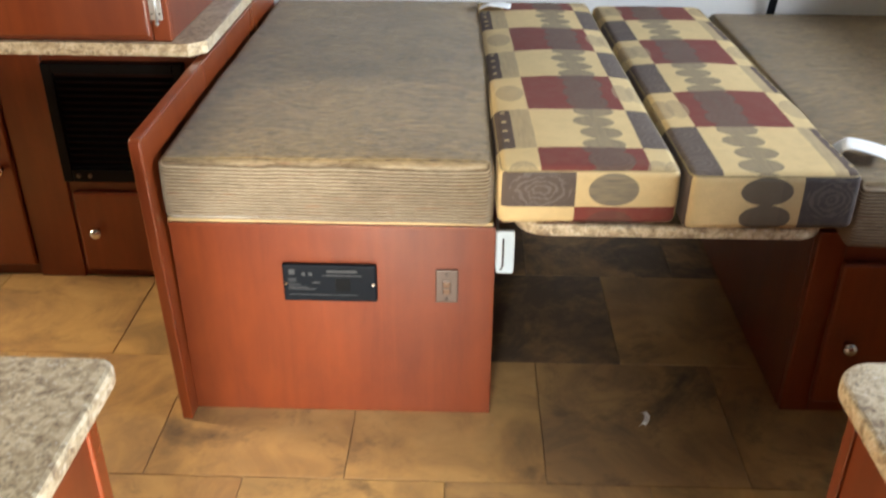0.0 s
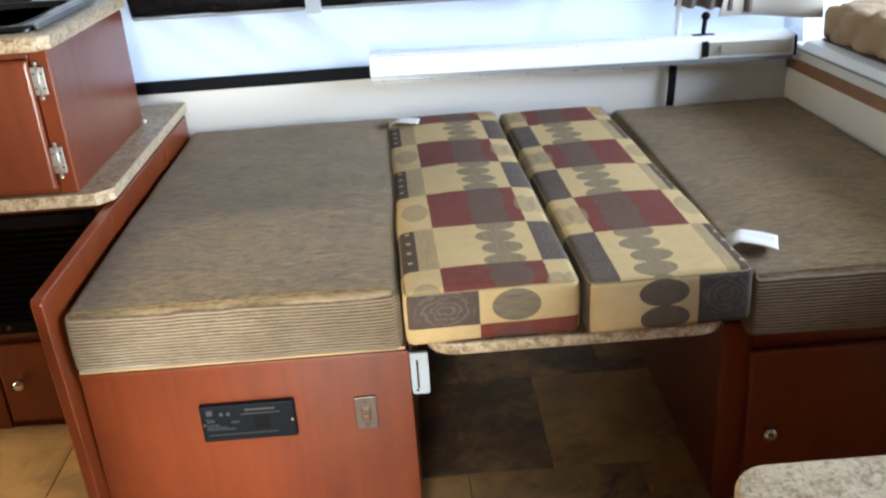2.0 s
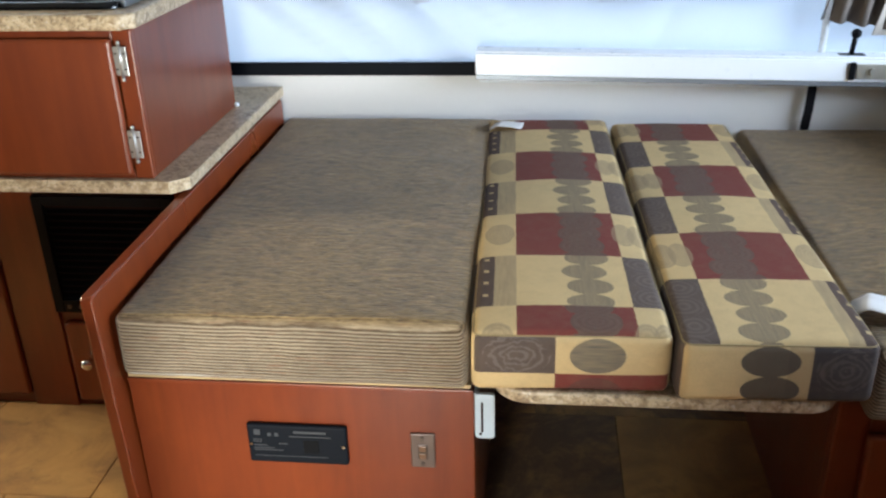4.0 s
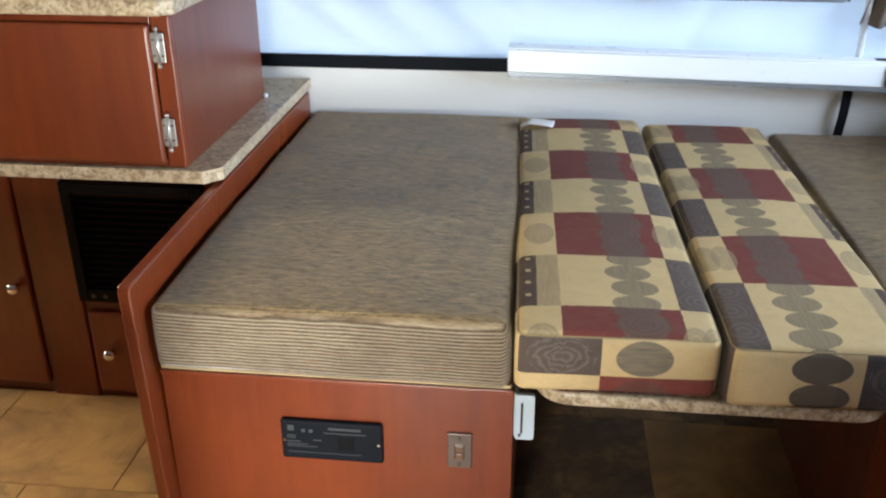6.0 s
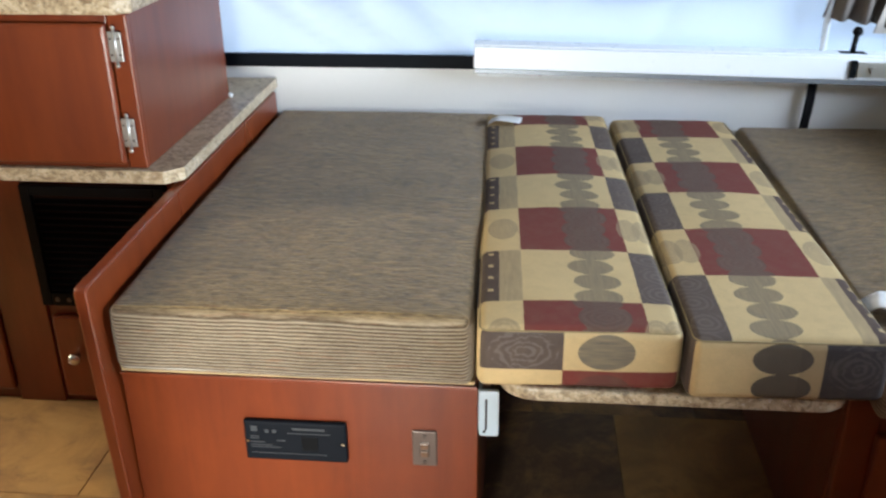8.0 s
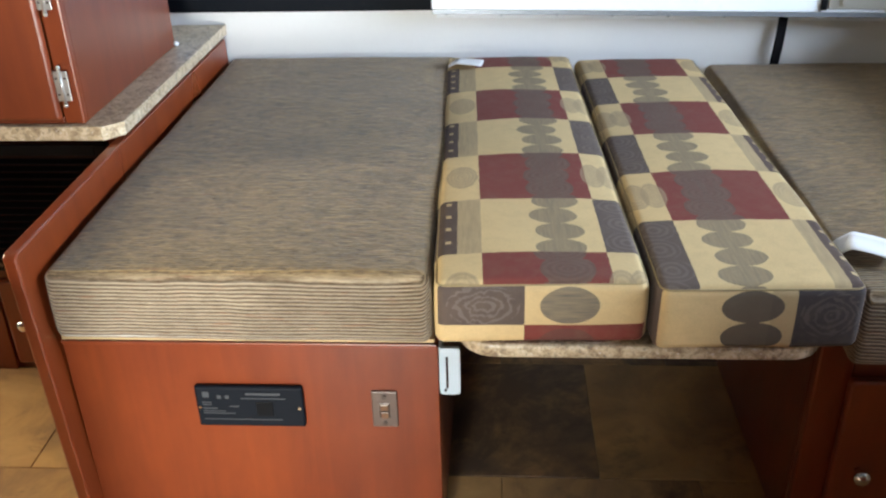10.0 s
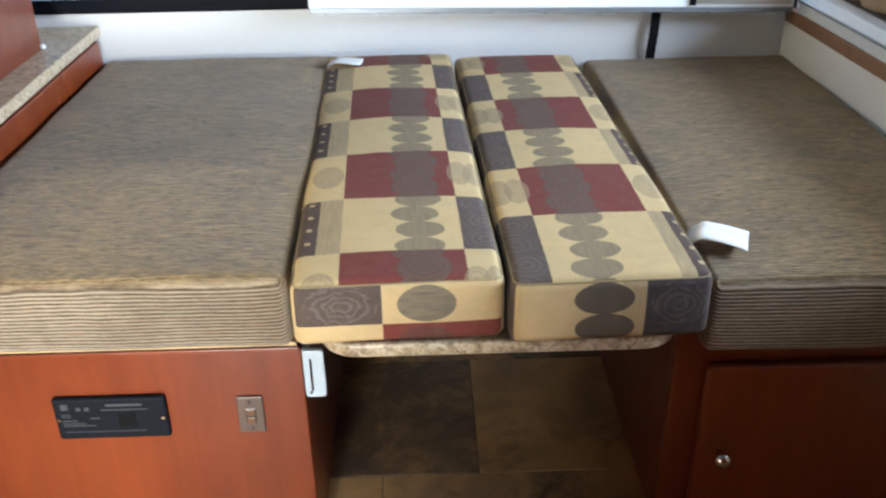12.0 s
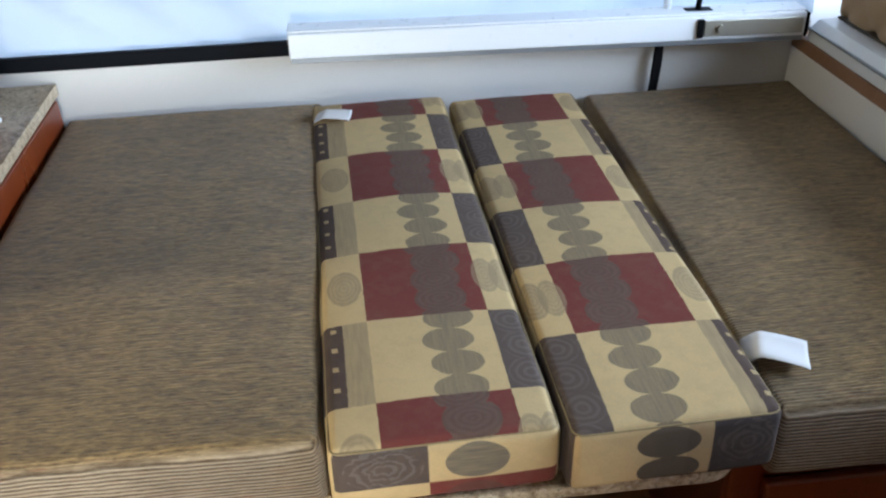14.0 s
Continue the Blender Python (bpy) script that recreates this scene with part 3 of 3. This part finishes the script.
def switch_plate():
    s = thing("switch_plate", "bronze metal wall plate with a brown switch", "switch", (-0.098, -0.0005, 0.249))
    part("plate", box((0, -0.0045, 0), (0.039, 0, 0.066), 0.002, 3), SWITCH_PLATE, s)
    part("rocker_frame", box((0.0115, -0.0062, 0.018), (0.0275, -0.004, 0.046), 0.001), SCREW, s)
    for z in (0.0195, 0.0335):
        part("rocker", box((0.0135, -0.0085, z), (0.0255, -0.006, z + 0.011), 0.0012), SWITCH, s)
    for z in (0.008, 0.057):
        part("screw", rod((0.0195, -0.0042, z), (0.0195, -0.0068, z), 0.0035, 12), SCREW, s)


switch_plate()


def table_bracket():
    s = thing("table_bracket", "pale slotted steel table bracket on the bench", "bracket", (0.006, 0.0, 0.311))
    part("plate", prism(rounded_rect(0.0, 0.0, 0.030, 0.082, 0.005), 1, -0.004, 0.004, 0.001), BRACKET, s)
    part("flange", box((-0.0015, 0.0045, 0.004), (0.0035, 0.05, 0.079), 0.001), BRACKET, s)
    # no holes cut: dark blocks on the plate give the shade inside the slots
    part("slot", box((0.009, -0.0052, 0.012), (0.0125, -0.0035, 0.068), 0.0008), GAP, s)
    part("slot", box((0.006, -0.0052, 0.006), (0.010, -0.0035, 0.011), 0.0008), GAP, s)


table_bracket()


def right_bench():
    b = thing("dinette_bench", "dark cherry dinette bench with a cabinet door", "bench", (0.557, 0.028, 0))
    part("side_panel", box((0, 0.02, 0), (0.018, 1.0, 0.385), 0.001), CHERRY, b)
    part("seat_board", box((0.018, 0.02, 0.367), (0.500, 1.0, 0.385)), PINE, b)
    part("stile", box((0, 0, 0), (0.052, 0.0195, 0.385), 0.003), CHERRY_EDGE, b)
    part("stile", box((0.485, 0, 0), (0.506, 0.0195, 0.385), 0.003), CHERRY_EDGE, b)
    part("rail", box((0.0525, 0.001, 0.318), (0.4845, 0.0195, 0.385), 0.002), CHERRY, b)
    part("rail", box((0.0525, 0.001, 0.0), (0.4845, 0.0195, 0.045), 0.002), CHERRY, b)
    d = part("door", box((0.046, -0.019, 0.035), (0.495, -0.001, 0.332), 0.006, 3), CHERRY_EDGE, b)
    knob(d, 0.082, -0.021, 0.172)


right_bench()


def table():
    t = thing("dinette_table", "speckled laminate dinette table lowered as a bed base", "table", (0.012, 0, 0.404))
    prof = rounded_rect(0.022, -0.042, 0.53, 1.0, 0.055, 8)
    part("tabletop", prism(prof, 2, 0.0, 0.022, 0.005), LAMINATE, t)
    part("cleat", box((-0.010, 0.06, -0.03), (0.018, 0.95, -0.001), 0.002), CHERRY, t)
    part("cleat", box((0.512, 0.06, -0.03), (0.54, 0.95, -0.001), 0.002), CHERRY, t)


table()


def corduroy_cushion(x, y, z, size, label, seed, droop=0.0):
    c = thing("seat_cushion", label, "cushion", (x, y, z), group="dinette seat cushions")
    bm = cushion_bm(size, 0.016, 0.010, 0.03, 0.0025, seed, belly=0.003)
    for p in bm.verts:
        if droop and p.co.y < 0.028 and p.co.z < 0.03:
            p.co.z -= droop * (1 - p.co.y / 0.028) * (1 - p.co.z / 0.03)
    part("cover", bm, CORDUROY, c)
    # left cushion's cord is coloured pale for the light caught along its lower edge
    part("piping", piping_loop(0.003, 0.003 if not droop else 0.03, size[0] - 0.003, size[1] - 0.003, 0.012, 0.0026, 0.016), PIPING_GLINT if seed == 1 else PIPING, c, "", True)
    return c


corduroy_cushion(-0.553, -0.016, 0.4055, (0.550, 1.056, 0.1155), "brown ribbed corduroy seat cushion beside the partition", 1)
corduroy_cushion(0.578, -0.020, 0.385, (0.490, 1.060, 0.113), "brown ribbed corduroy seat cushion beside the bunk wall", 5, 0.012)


def patchwork_cushion(at, turn, band, seed, label):
    size = (0.289 if turn < 90 else 0.273, 1.06 if turn < 90 else 1.045, 0.098)
    c = thing("back_cushion", label, "cushion", at, group="patterned back cushions", turn=turn)
    bm = cushion_bm(size, 0.014, 0.013 if turn < 90 else 0.008, 0.03, 0.0025, seed, belly=0.003)
    far = turn > 90
    for f in bm.faces:
        if f.normal.y * (1 if far else -1) > 0.75:
            f.material_index = 1
    cover = part("cover", bm, [PATCHWORK_TURNED if far else PATCHWORK, band], c)
    part("piping", piping_loop(0.0030, 0.0030, size[0] - 0.0030, size[1] - 0.0030, 0.0935, 0.0013, 0.014), PIPING_TAN, c, "", True)
    return c


patchwork_cushion((0.004, -0.045, 0.4265), 1.9, BAND_ONE, 2, "cream red and plum patchwork cushion with oval motifs")
patchwork_cushion((0.541, 1.000, 0.4265), 181.8, BAND_TWO, 9, "cream red patchwork cushion with dark ovals on its end")


def tag(at, turn, length, width, lift, label):
    def f(u, v):
        return ((u - 0.5) * length, (v - 0.5) * width, lift * min(1, 4 * u) * (1 - 0.6 * u * u) + 0.001 + 0.002 * math.sin(5 * v + 2 * u))
    solid("care_tag", sheet(f, 14, 6, 0.001), TAG, label, "tag", at, group="care tags", turn=turn)


tag((0.018, 0.918, 0.534), -8, 0.074, 0.052, 0.010, "small white sewn-in care tag on the cushions")
tag((0.613, 0.080, 0.505), -20, 0.088, 0.062, 0.020, "curled white care tag between two cushions")

# ---- galley ----
def galley_base():
    g = thing("galley_cabinet", "cherry wood galley base cabinet with drawer and doors", "cabinet", (-2.19, 0.470, 0))
    X = lambda x: x + 2.19
    part("carcass", box((0, 0.012, 0), (X(-0.583), 0.56, 0.575), 0.001), CHERRY, g)
    d = part("door", box((X(-1.48), -0.004, 0.03), (X(-1.055), 0.0115, 0.55), 0.005, 3), CHERRY_EDGE, g)
    knob(d, X(-1.081), -0.004, 0.281)
    d = part("drawer_front", box((X(-0.935), -0.004, 0.02), (X(-0.60), 0.0115, 0.222), 0.005, 3), CHERRY_EDGE, g)
    knob(d, X(-0.890), -0.004, 0.129)
    part("stile", box((X(-1.050), 0.003, 0.0), (X(-0.945), 0.0115, 0.574), 0.002), CHERRY, g)


galley_base()


def furnace_grille():
    f = thing("furnace_grille", "black louvred furnace grille in the galley base", "vent", (-0.943, 0.470, 0.252))
    part("backing", box((0, 0.004, 0), (0.30, 0.011, 0.272)), GAP, f)
    for lo, hi in (((0, -0.01, 0), (0.022, 0.004, 0.272)), ((0.278, -0.01, 0), (0.30, 0.004, 0.272)), ((0.022, -0.01, 0.25), (0.278, 0.004, 0.272)), ((0.022, -0.01, 0), (0.278, 0.004, 0.03))):
        part("frame", box(lo, hi, 0.002), BLACK, f)
    for k in range(14):
        z = 0.038 + k * 0.0152
        b = box((0.023, -0.006, -0.001), (0.277, 0.006, 0.001), 0.0004)
        b.transform(Matrix.Translation((0, -0.001, z)) @ pose(0, 0, 0, 35))
        part("slat", b, BLACK, f)
    for x in (0.036, 0.062):
        part("screw", rod((x, -0.0095, 0.016), (x, -0.013, 0.016), 0.005, 12), SCREW, f)


furnace_grille()

def galley_ledge():
    l = thing("galley_ledge", "speckled laminate ledge over the galley cabinet", "countertop", (0, 0, 0.578))
    inner = [(-2.19, 0.349), (-0.587, 0.349), (-0.563, 0.374), (-0.563, 1.04), (-2.19, 1.04)]
    part("top", prism(inner, 2, 0.0, 0.0235, 0.002), LAMINATE, l)
    part("front_edge", box((-2.19, 0.344, 0.0), (-0.588, 0.3485, 0.0242), 0.001), LAMINATE, l)
    part("side_edge", box((-0.5625, 0.375, 0.0), (-0.558, 1.04, 0.0242), 0.001), LAMINATE, l)
    part("corner_edge", prism([(-0.5875, 0.3485), (-0.5875, 0.344), (-0.558, 0.3745), (-0.5625, 0.3745)], 2, 0.0, 0.0242), LAMINATE, l)


galley_ledge()


def hinge(parent, x, y, z):
    leaf = prism([(x - 0.012, z - 0.026), (x + 0.012, z - 0.026), (x + 0.012, z + 0.026), (x - 0.012, z + 0.026)], 1, y - 0.003, y, 0.001)
    h = part("hinge", leaf, NICKEL, parent, "satin nickel butterfly hinge")
    part("barrel", rod((x, y - 0.0035, z - 0.031), (x, y - 0.0035, z + 0.031), 0.003, 10), NICKEL, h, "", True)
    for s in (-1, 1):
        part("finial", ball((x, y - 0.0035, z + s * 0.033), 0.0038), NICKEL, h, "", True)
        for k in (-0.014, 0.014):
            part("screw", rod((x + s * 0.0075, y - 0.003, z + k), (x + s * 0.0075, y - 0.0042, z + k), 0.0022, 8), SCREW, h)


def galley_top():
    g = thing("galley_cupboard", "cherry wood flip-up galley cupboard", "cabinet", (-1.9, 0.365, 0.602))
    X = lambda x: x + 1.9
    part("carcass", box((0, 0.012, 0), (X(-0.622), 0.492, 0.278), 0.002), CHERRY, g)
    part("stile", box((X(-0.656), -0.004, 0.0), (X(-0.621), 0.0118, 0.278), 0.003), CHERRY_EDGE, g)
    part("top_rail", box((0.0, -0.003, 0.258), (X(-0.657), 0.0118, 0.278), 0.002), CHERRY, g)
    part("bottom_rail", box((0.0, -0.003, 0.0), (X(-0.657), 0.0118, 0.014), 0.002), CHERRY, g)
    d = part("door", box((X(-1.15), -0.018, 0.010), (X(-0.655), -0.0042, 0.264), 0.007, 3), CHERRY_EDGE, g)
    hinge(d, X(-0.643), -0.010, 0.224)
    hinge(d, X(-0.643), -0.010, 0.070)
    part("foot", ball((X(-0.617), 0.485, 0.006), 0.006), WHITE_PLASTIC, g)
    top = prism([(0, -0.02)] + [(X(-0.634), -0.02), (X(-0.612), 0.004)] + [(X(-0.612), 0.505), (0, 0.505)], 2, 0.278, 0.306, 0.005)
    part("countertop", top, LAMINATE, g, "speckled laminate countertop")
    return g


galley_top()


def sink():
    s = thing("sink", "glossy black drop-in galley sink", "sink", (-1.238, 0.395, 0.908))
    out, inn = rounded_rect(0, 0, 0.58, 0.385, 0.03), rounded_rect(0.03, 0.03, 0.55, 0.355, 0.03)
    b = bmesh.new()
    for z0, z1, ring0, ring1 in ((0.0, 0.010, out, out), (0.010, 0.013, out, rounded_rect(0.006, 0.006, 0.574, 0.379, 0.028)), (0.013, 0.011, rounded_rect(0.006, 0.006, 0.574, 0.379, 0.028), inn), (0.011, -0.012, inn, inn)):
        a = [b.verts.new((*p, z0)) for p in ring0]
        c = [b.verts.new((*p, z1)) for p in ring1]
        for i in range(len(a)):
            j = (i + 1) % len(a)
            b.faces.new([a[i], a[j], c[j], c[i]]).smooth = True
    b.faces.new([b.verts.new((*p, -0.0)) for p in rounded_rect(0.029, 0.029, 0.551, 0.356, 0.03)])
    bmesh.ops.remove_doubles(b, verts=b.verts[:], dist=1e-5)
    part("basin", b, SINK_BLACK, s)
    part("rim_trim", box((0.583, 0.020, 0.0005), (0.592, 0.372, 0.014), 0.003, 3), GREY_METAL, s, "pale metal trim bar")
    cover = prism(rounded_rect(0.34, 0.0, 0.445, 0.105, 0.03), 2, 0.0, 0.012, 0.004)
    cover.transform(Matrix.Translation((0, 0.428, 0.002)) @ Matrix.Rotation(radians(62), 4, "X"))
    part("sink_cover", cover, plain("dark_grey_lid", (0.03, 0.032, 0.036), 0.25), s, "dark grey lid leaning behind the basin")
    f = rod((0.34, 0.365, 0.012), (0.34, 0.365, 0.05), 0.018)
    f = rod((0.34, 0.365, 0.05), (0.32, 0.22, 0.09), 0.011, 12, 0.009, f)
    part("faucet", f, CHROME, s, "chrome faucet", True)


sink()

# ---- near cabinets beside the aisle ----
def near_cabinet(x0, x1, y0, y1, z, corner, label):
    c = thing("low_cabinet", label, "cabinet", (x0, y0, 0), group="low aisle cabinets")
    w, d = x1 - x0, y1 - y0
    part("carcass", box((0.03 if corner < 0 else 0, 0.03, 0), (w if corner < 0 else w - 0.03, d - 0.03, z - 0.026), 0.002), CHERRY, c)
    part("corner_post", box((0.026 if corner < 0 else w - 0.05, d - 0.05, 0), (0.05 if corner < 0 else w - 0.026, d - 0.026, z - 0.0265), 0.003), CHERRY_EDGE, c)
    part("countertop", prism(rounded_rect(0, 0, w, d, 0.05 if corner < 0 else 0.022, 8), 2, z - 0.026, z, 0.006), LAMINATE, c, "speckled laminate countertop")


near_cabinet(-1.3, -0.416, -1.75, -0.572, 0.535, 1, "low cherry cabinet with a speckled laminate top")
near_cabinet(0.378, 1.06, -1.37, -0.478, 0.482, -1, "low cherry cabinet with a rounded laminate top")

# ---- back rail and window ----
def side_rail():
    r = thing("bunk_rail", "white aluminium bunk slide rail on the side wall", "rail", (-0.060, 0.965, 0.649))
    tilt = Matrix.Shear("XY", 4, (0, 0)).copy()
    tilt[2][0] = -0.018
    def slanted(b):
        b.transform(tilt)
        return b
    L = 1.098
    part("channel", slanted(box((0, 0.0, 0.0), (L, 0.065, 0.052), 0.003)), ALUMINIUM, r)
    part("top_lip", slanted(box((0.0, 0.008, 0.0525), (L, 0.064, 0.0565), 0.0018)), ALUMINIUM, r)
    part("lower_lip", slanted(box((0.002, 0.004, -0.011), (L, 0.065, -0.0005), 0.001)), GREY_METAL, r)
    part("flange", slanted(box((0.006, 0.073, -0.036), (L - 0.01, 0.0808, -0.0095), 0.001)), ALUMINIUM, r)
    for k in range(9):
        x = 0.03 + k * 0.128
        part("screw", slanted(rod((x, 0.0735, -0.026), (x, 0.070, -0.026), 0.0038, 8)), GREY_METAL, r)
    p = part("end_plate", slanted(box((L - 0.225, -0.005, 0.009), (L - 0.008, -0.0005, 0.043), 0.001)), ZINC, r, "zinc-plated steel end plate")
    part("bolt", slanted(rod((L - 0.19, -0.005, 0.026), (L - 0.19, -0.011, 0.026), 0.008, 12)), ZINC, p)
    part("slot_cover", slanted(box((L - 0.240, -0.006, 0.006), (L - 0.227, 0.002, 0.046), 0.001)), BLACK, r)
    part("end_cap", slanted(box((L + 0.0005, -0.001, -0.002), (L + 0.007, 0.054, 0.050), 0.002)), BLACK, r)


side_rail()


def rail_latch():
    l = thing("rail_latch", "black knobbed latch pin standing on the rail", "latch", (0.808, 1.0, 0.6855))
    part("base", box((-0.03, -0.014, 0.0), (0.03, 0.014, 0.005), 0.0015), BLACK, l)
    part("pin", rod((0, 0, 0.004), (0.004, 0, 0.045), 0.006), BLACK, l, "", True)
    part("knob", ball((0.005, 0, 0.052), 0.0115), BLACK, l, "", True)


rail_latch()
solid("tent_pole", rod((0.746, 1.016, 0.687), (0.768, 1.03, 1.94), 0.008), ALUMINIUM, "thin white tent pole rising from the rail", "pole", smooth=True)

strap = sheet(lambda u, v: (0.725 + 0.022 * u + 0.005 * (v ** 1.5), 1.032 - 0.010 * math.sin(2.6 * v) + 0.003 * math.sin(3 * u), 0.49 + 0.118 * v), 4, 14, 0.003)
solid("strap", strap, BLACK_MATT, "black webbing strap hanging on the side wall", "strap")


def rolled_window():
    w = thing("tent_window", "black glossy vinyl window flap rolled on the canvas", "window", (-0.645, 1.045, 0.830))
    def roll(u, v):
        a = -1.9 + v * 3.8
        n = noise.noise(Vector((u * 9, v * 2.2, 0.3))) + 0.5 * noise.noise(Vector((u * 26, v * 5, 4.0)))
        r = 0.058 + 0.010 * n
        return (u * 1.35, -0.012 - r * 0.62 * math.cos(a), max(-0.012 * u, 0.062 + r * 1.4 * math.sin(a)) + 0.012 * math.sin(u * 14) * v - 0.006 * u)
    part("roll", sheet(roll, 140, 26, 0.002), VINYL, w, "", True)
    # thin white ribbon modelled for the wavy highlight on the glossy vinyl
    def hem(u, v):
        w = 0.5 * noise.noise(Vector((u * 7, 1.7, 0.0))) + 0.25 * noise.noise(Vector((u * 21, 5.2, 0.0)))
        kink = abs((u * 3.7 + 0.3 * w) % 1.0 - 0.5)
        return (0.02 + u * 1.30, -0.064 - 0.006 * math.sin(3 * v), 0.058 + 0.05 * w + 0.035 * kink + (0.002 + 0.004 * abs(w)) * v)
    part("hem", sheet(hem, 220, 3, 0.001), WHITE_PLASTIC, w, "wavy white ribbon for the highlight on the vinyl hem", True)
    def clear(u, v):
        w = 0.5 + 0.5 * noise.noise(Vector((u * 6, 3.1, 7.0)))
        return (0.012 + u * 1.32, -0.060 - 0.010 * math.sin(2 * v), -0.002 - 0.010 * u + (0.003 + 0.014 * w) * v)
    part("clear_edge", sheet(clear, 120, 3, 0.001), CLEAR_VINYL, w, "greyish clear vinyl lower edge", True)
    def upper(u, v):
        n = noise.noise(Vector((u * 11, v * 4, 9.0)))
        return (0.06 + u * 1.26, -0.012 + 0.012 * n, 0.10 + 0.34 * v)
    part("screen", sheet(upper, 60, 16, 0.001), plain("brown_screen", (0.09, 0.06, 0.045), 0.6), w)
    for x in (0.46, 0.885):
        part("strap", box((x - 0.019, -0.075, -0.012), (x + 0.019, -0.071, 0.30), 0.001), CANVAS, w, "white canvas tie strap")


rolled_window()


def curtain(x0, x1, y, z0, z1, folds, depth, material, label, slant):
    def f(u, v):
        k = 0.7 + 0.3 * (1 - v)
        flare = -0.045 * (1 - u) * math.exp(-7 * v) if slant < -0.01 else 0.0
        return (x0 + (x1 - x0) * u - 0.05 * (1 - v) * (0.5 - u) + flare, y + depth * k * math.sin(2 * math.pi * folds * u + 0.5 * math.sin(3 * v)), z0 + slant * u + (z1 - z0) * v + 0.002 * math.sin(2 * math.pi * folds * u))
    solid("curtain", sheet(f, 90, 24, 0.002), material, label, "curtain", group="bunk curtains")


curtain(0.800, 0.935, 1.005, 0.768, 1.9, 4.5, 0.014, CURTAIN_DARK, "dark taupe pleated curtain hanging in the corner", -0.030)
curtain(0.912, 1.085, 0.990, 0.736, 1.9, 0.8, 0.012, CURTAIN_PALE, "pale grey-beige curtain panel hanging in the corner", -0.018)

# ---- bunk end ----
skewed(solid("wood_strip", box((END_X - 0.004, -2.18, 0.5825), (END_X + 0.04, WALL_Y - 0.01, 0.612), 0.002), PINE, "bare brown wood strip on the end wall", "trim", kind="structure"))


def bunk_frame():
    b = thing("pull_out_bunk", "white aluminium pull-out bunk frame", "bed frame", (END_X, -1.3, 0.6125))
    skewed(b)
    prof = [(0.0, 0.0), (0.06, 0.0), (0.06, 0.046), (0.020, 0.046), (0.0, 0.026)]
    part("front_rail", prism(prof, 1, 0.0, 2.28, 0.002), plain("pale_aluminium", (0.80, 0.83, 0.86), 0.35, 0.1), b)
    part("lip", box((-0.004, 0.0, 0.026), (0.002, 2.28, 0.031), 0.001), GREY_METAL, b)
    part("deck", box((0.0605, 0.0, 0.02), (1.30, 2.28, 0.05), 0.002), WALL_PLAIN, b)


bunk_frame()


def quilt(x, y):
    a, c = (x * 0.8 + y) / 0.11, (x * 0.8 - y) / 0.16
    d = min(abs(a - round(a)) * 0.11, abs(c - round(c)) * 0.16)
    return -0.016 * math.exp(-(d / 0.014) ** 2)


skewed(solid("bunk_mattress", cushion_bm((1.15, 2.15, 0.105), 0.032, 0.01, 0.02, 0.004, 3, quilt), MATTRESS, "tan quilted mattress on the pull-out bunk", "mattress", (1.108, -1.16, 0.650)))

# ---- floor tiles ----
def floor_tiles():
    s = 0.35
    def tile(w, d, material):
        return mesh_of(box((0.0006, 0.0006, -0.0036), (w - 0.0006, d - 0.0006, 0.0), 0.0012, 1), "tile", material)
    whole = {m.name: tile(s, s, m) for m in (TILE, TILE_BROWN, TILE_SLATE_SHADED)}
    for j in range(-7, 3):
        y = 0.166 + j * s
        off = 0.1 if j % 2 else 0.275
        for i in range(-7, 4):
            x = off + i * s
            x0, x1, y1 = max(x, -2.19), min(x + s, END_X - 0.002), min(y + s, WALL_Y - 0.002)
            if x1 - x0 < 0.03 or y1 - y < 0.03:
                continue
            full = x1 - x0 > s - 1e-6 and y1 - y > s - 1e-6
            # one tile is dark slate; back rows use it for the shade under the table
            m = TILE_SLATE_SHADED if (j == 0 and i == -1) or (j > 0 and i > -3) else TILE_BROWN if j == -1 and i in (0, 1) else TILE
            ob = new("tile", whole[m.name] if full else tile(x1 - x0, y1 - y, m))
            ob.location = (x0, y, 0)
            ob.parent = floor


floor_tiles()
solid("paper_scrap", sheet(lambda u, v: (0.283 + 0.010 * u + 0.012 * math.sin(2.5 * v), -0.03 + 0.036 * v, 0.002 + 0.006 * abs(math.sin(3 * u + 2 * v))), 4, 6, 0.0006), TAG, "tiny white paper scrap on the floor", "scrap")
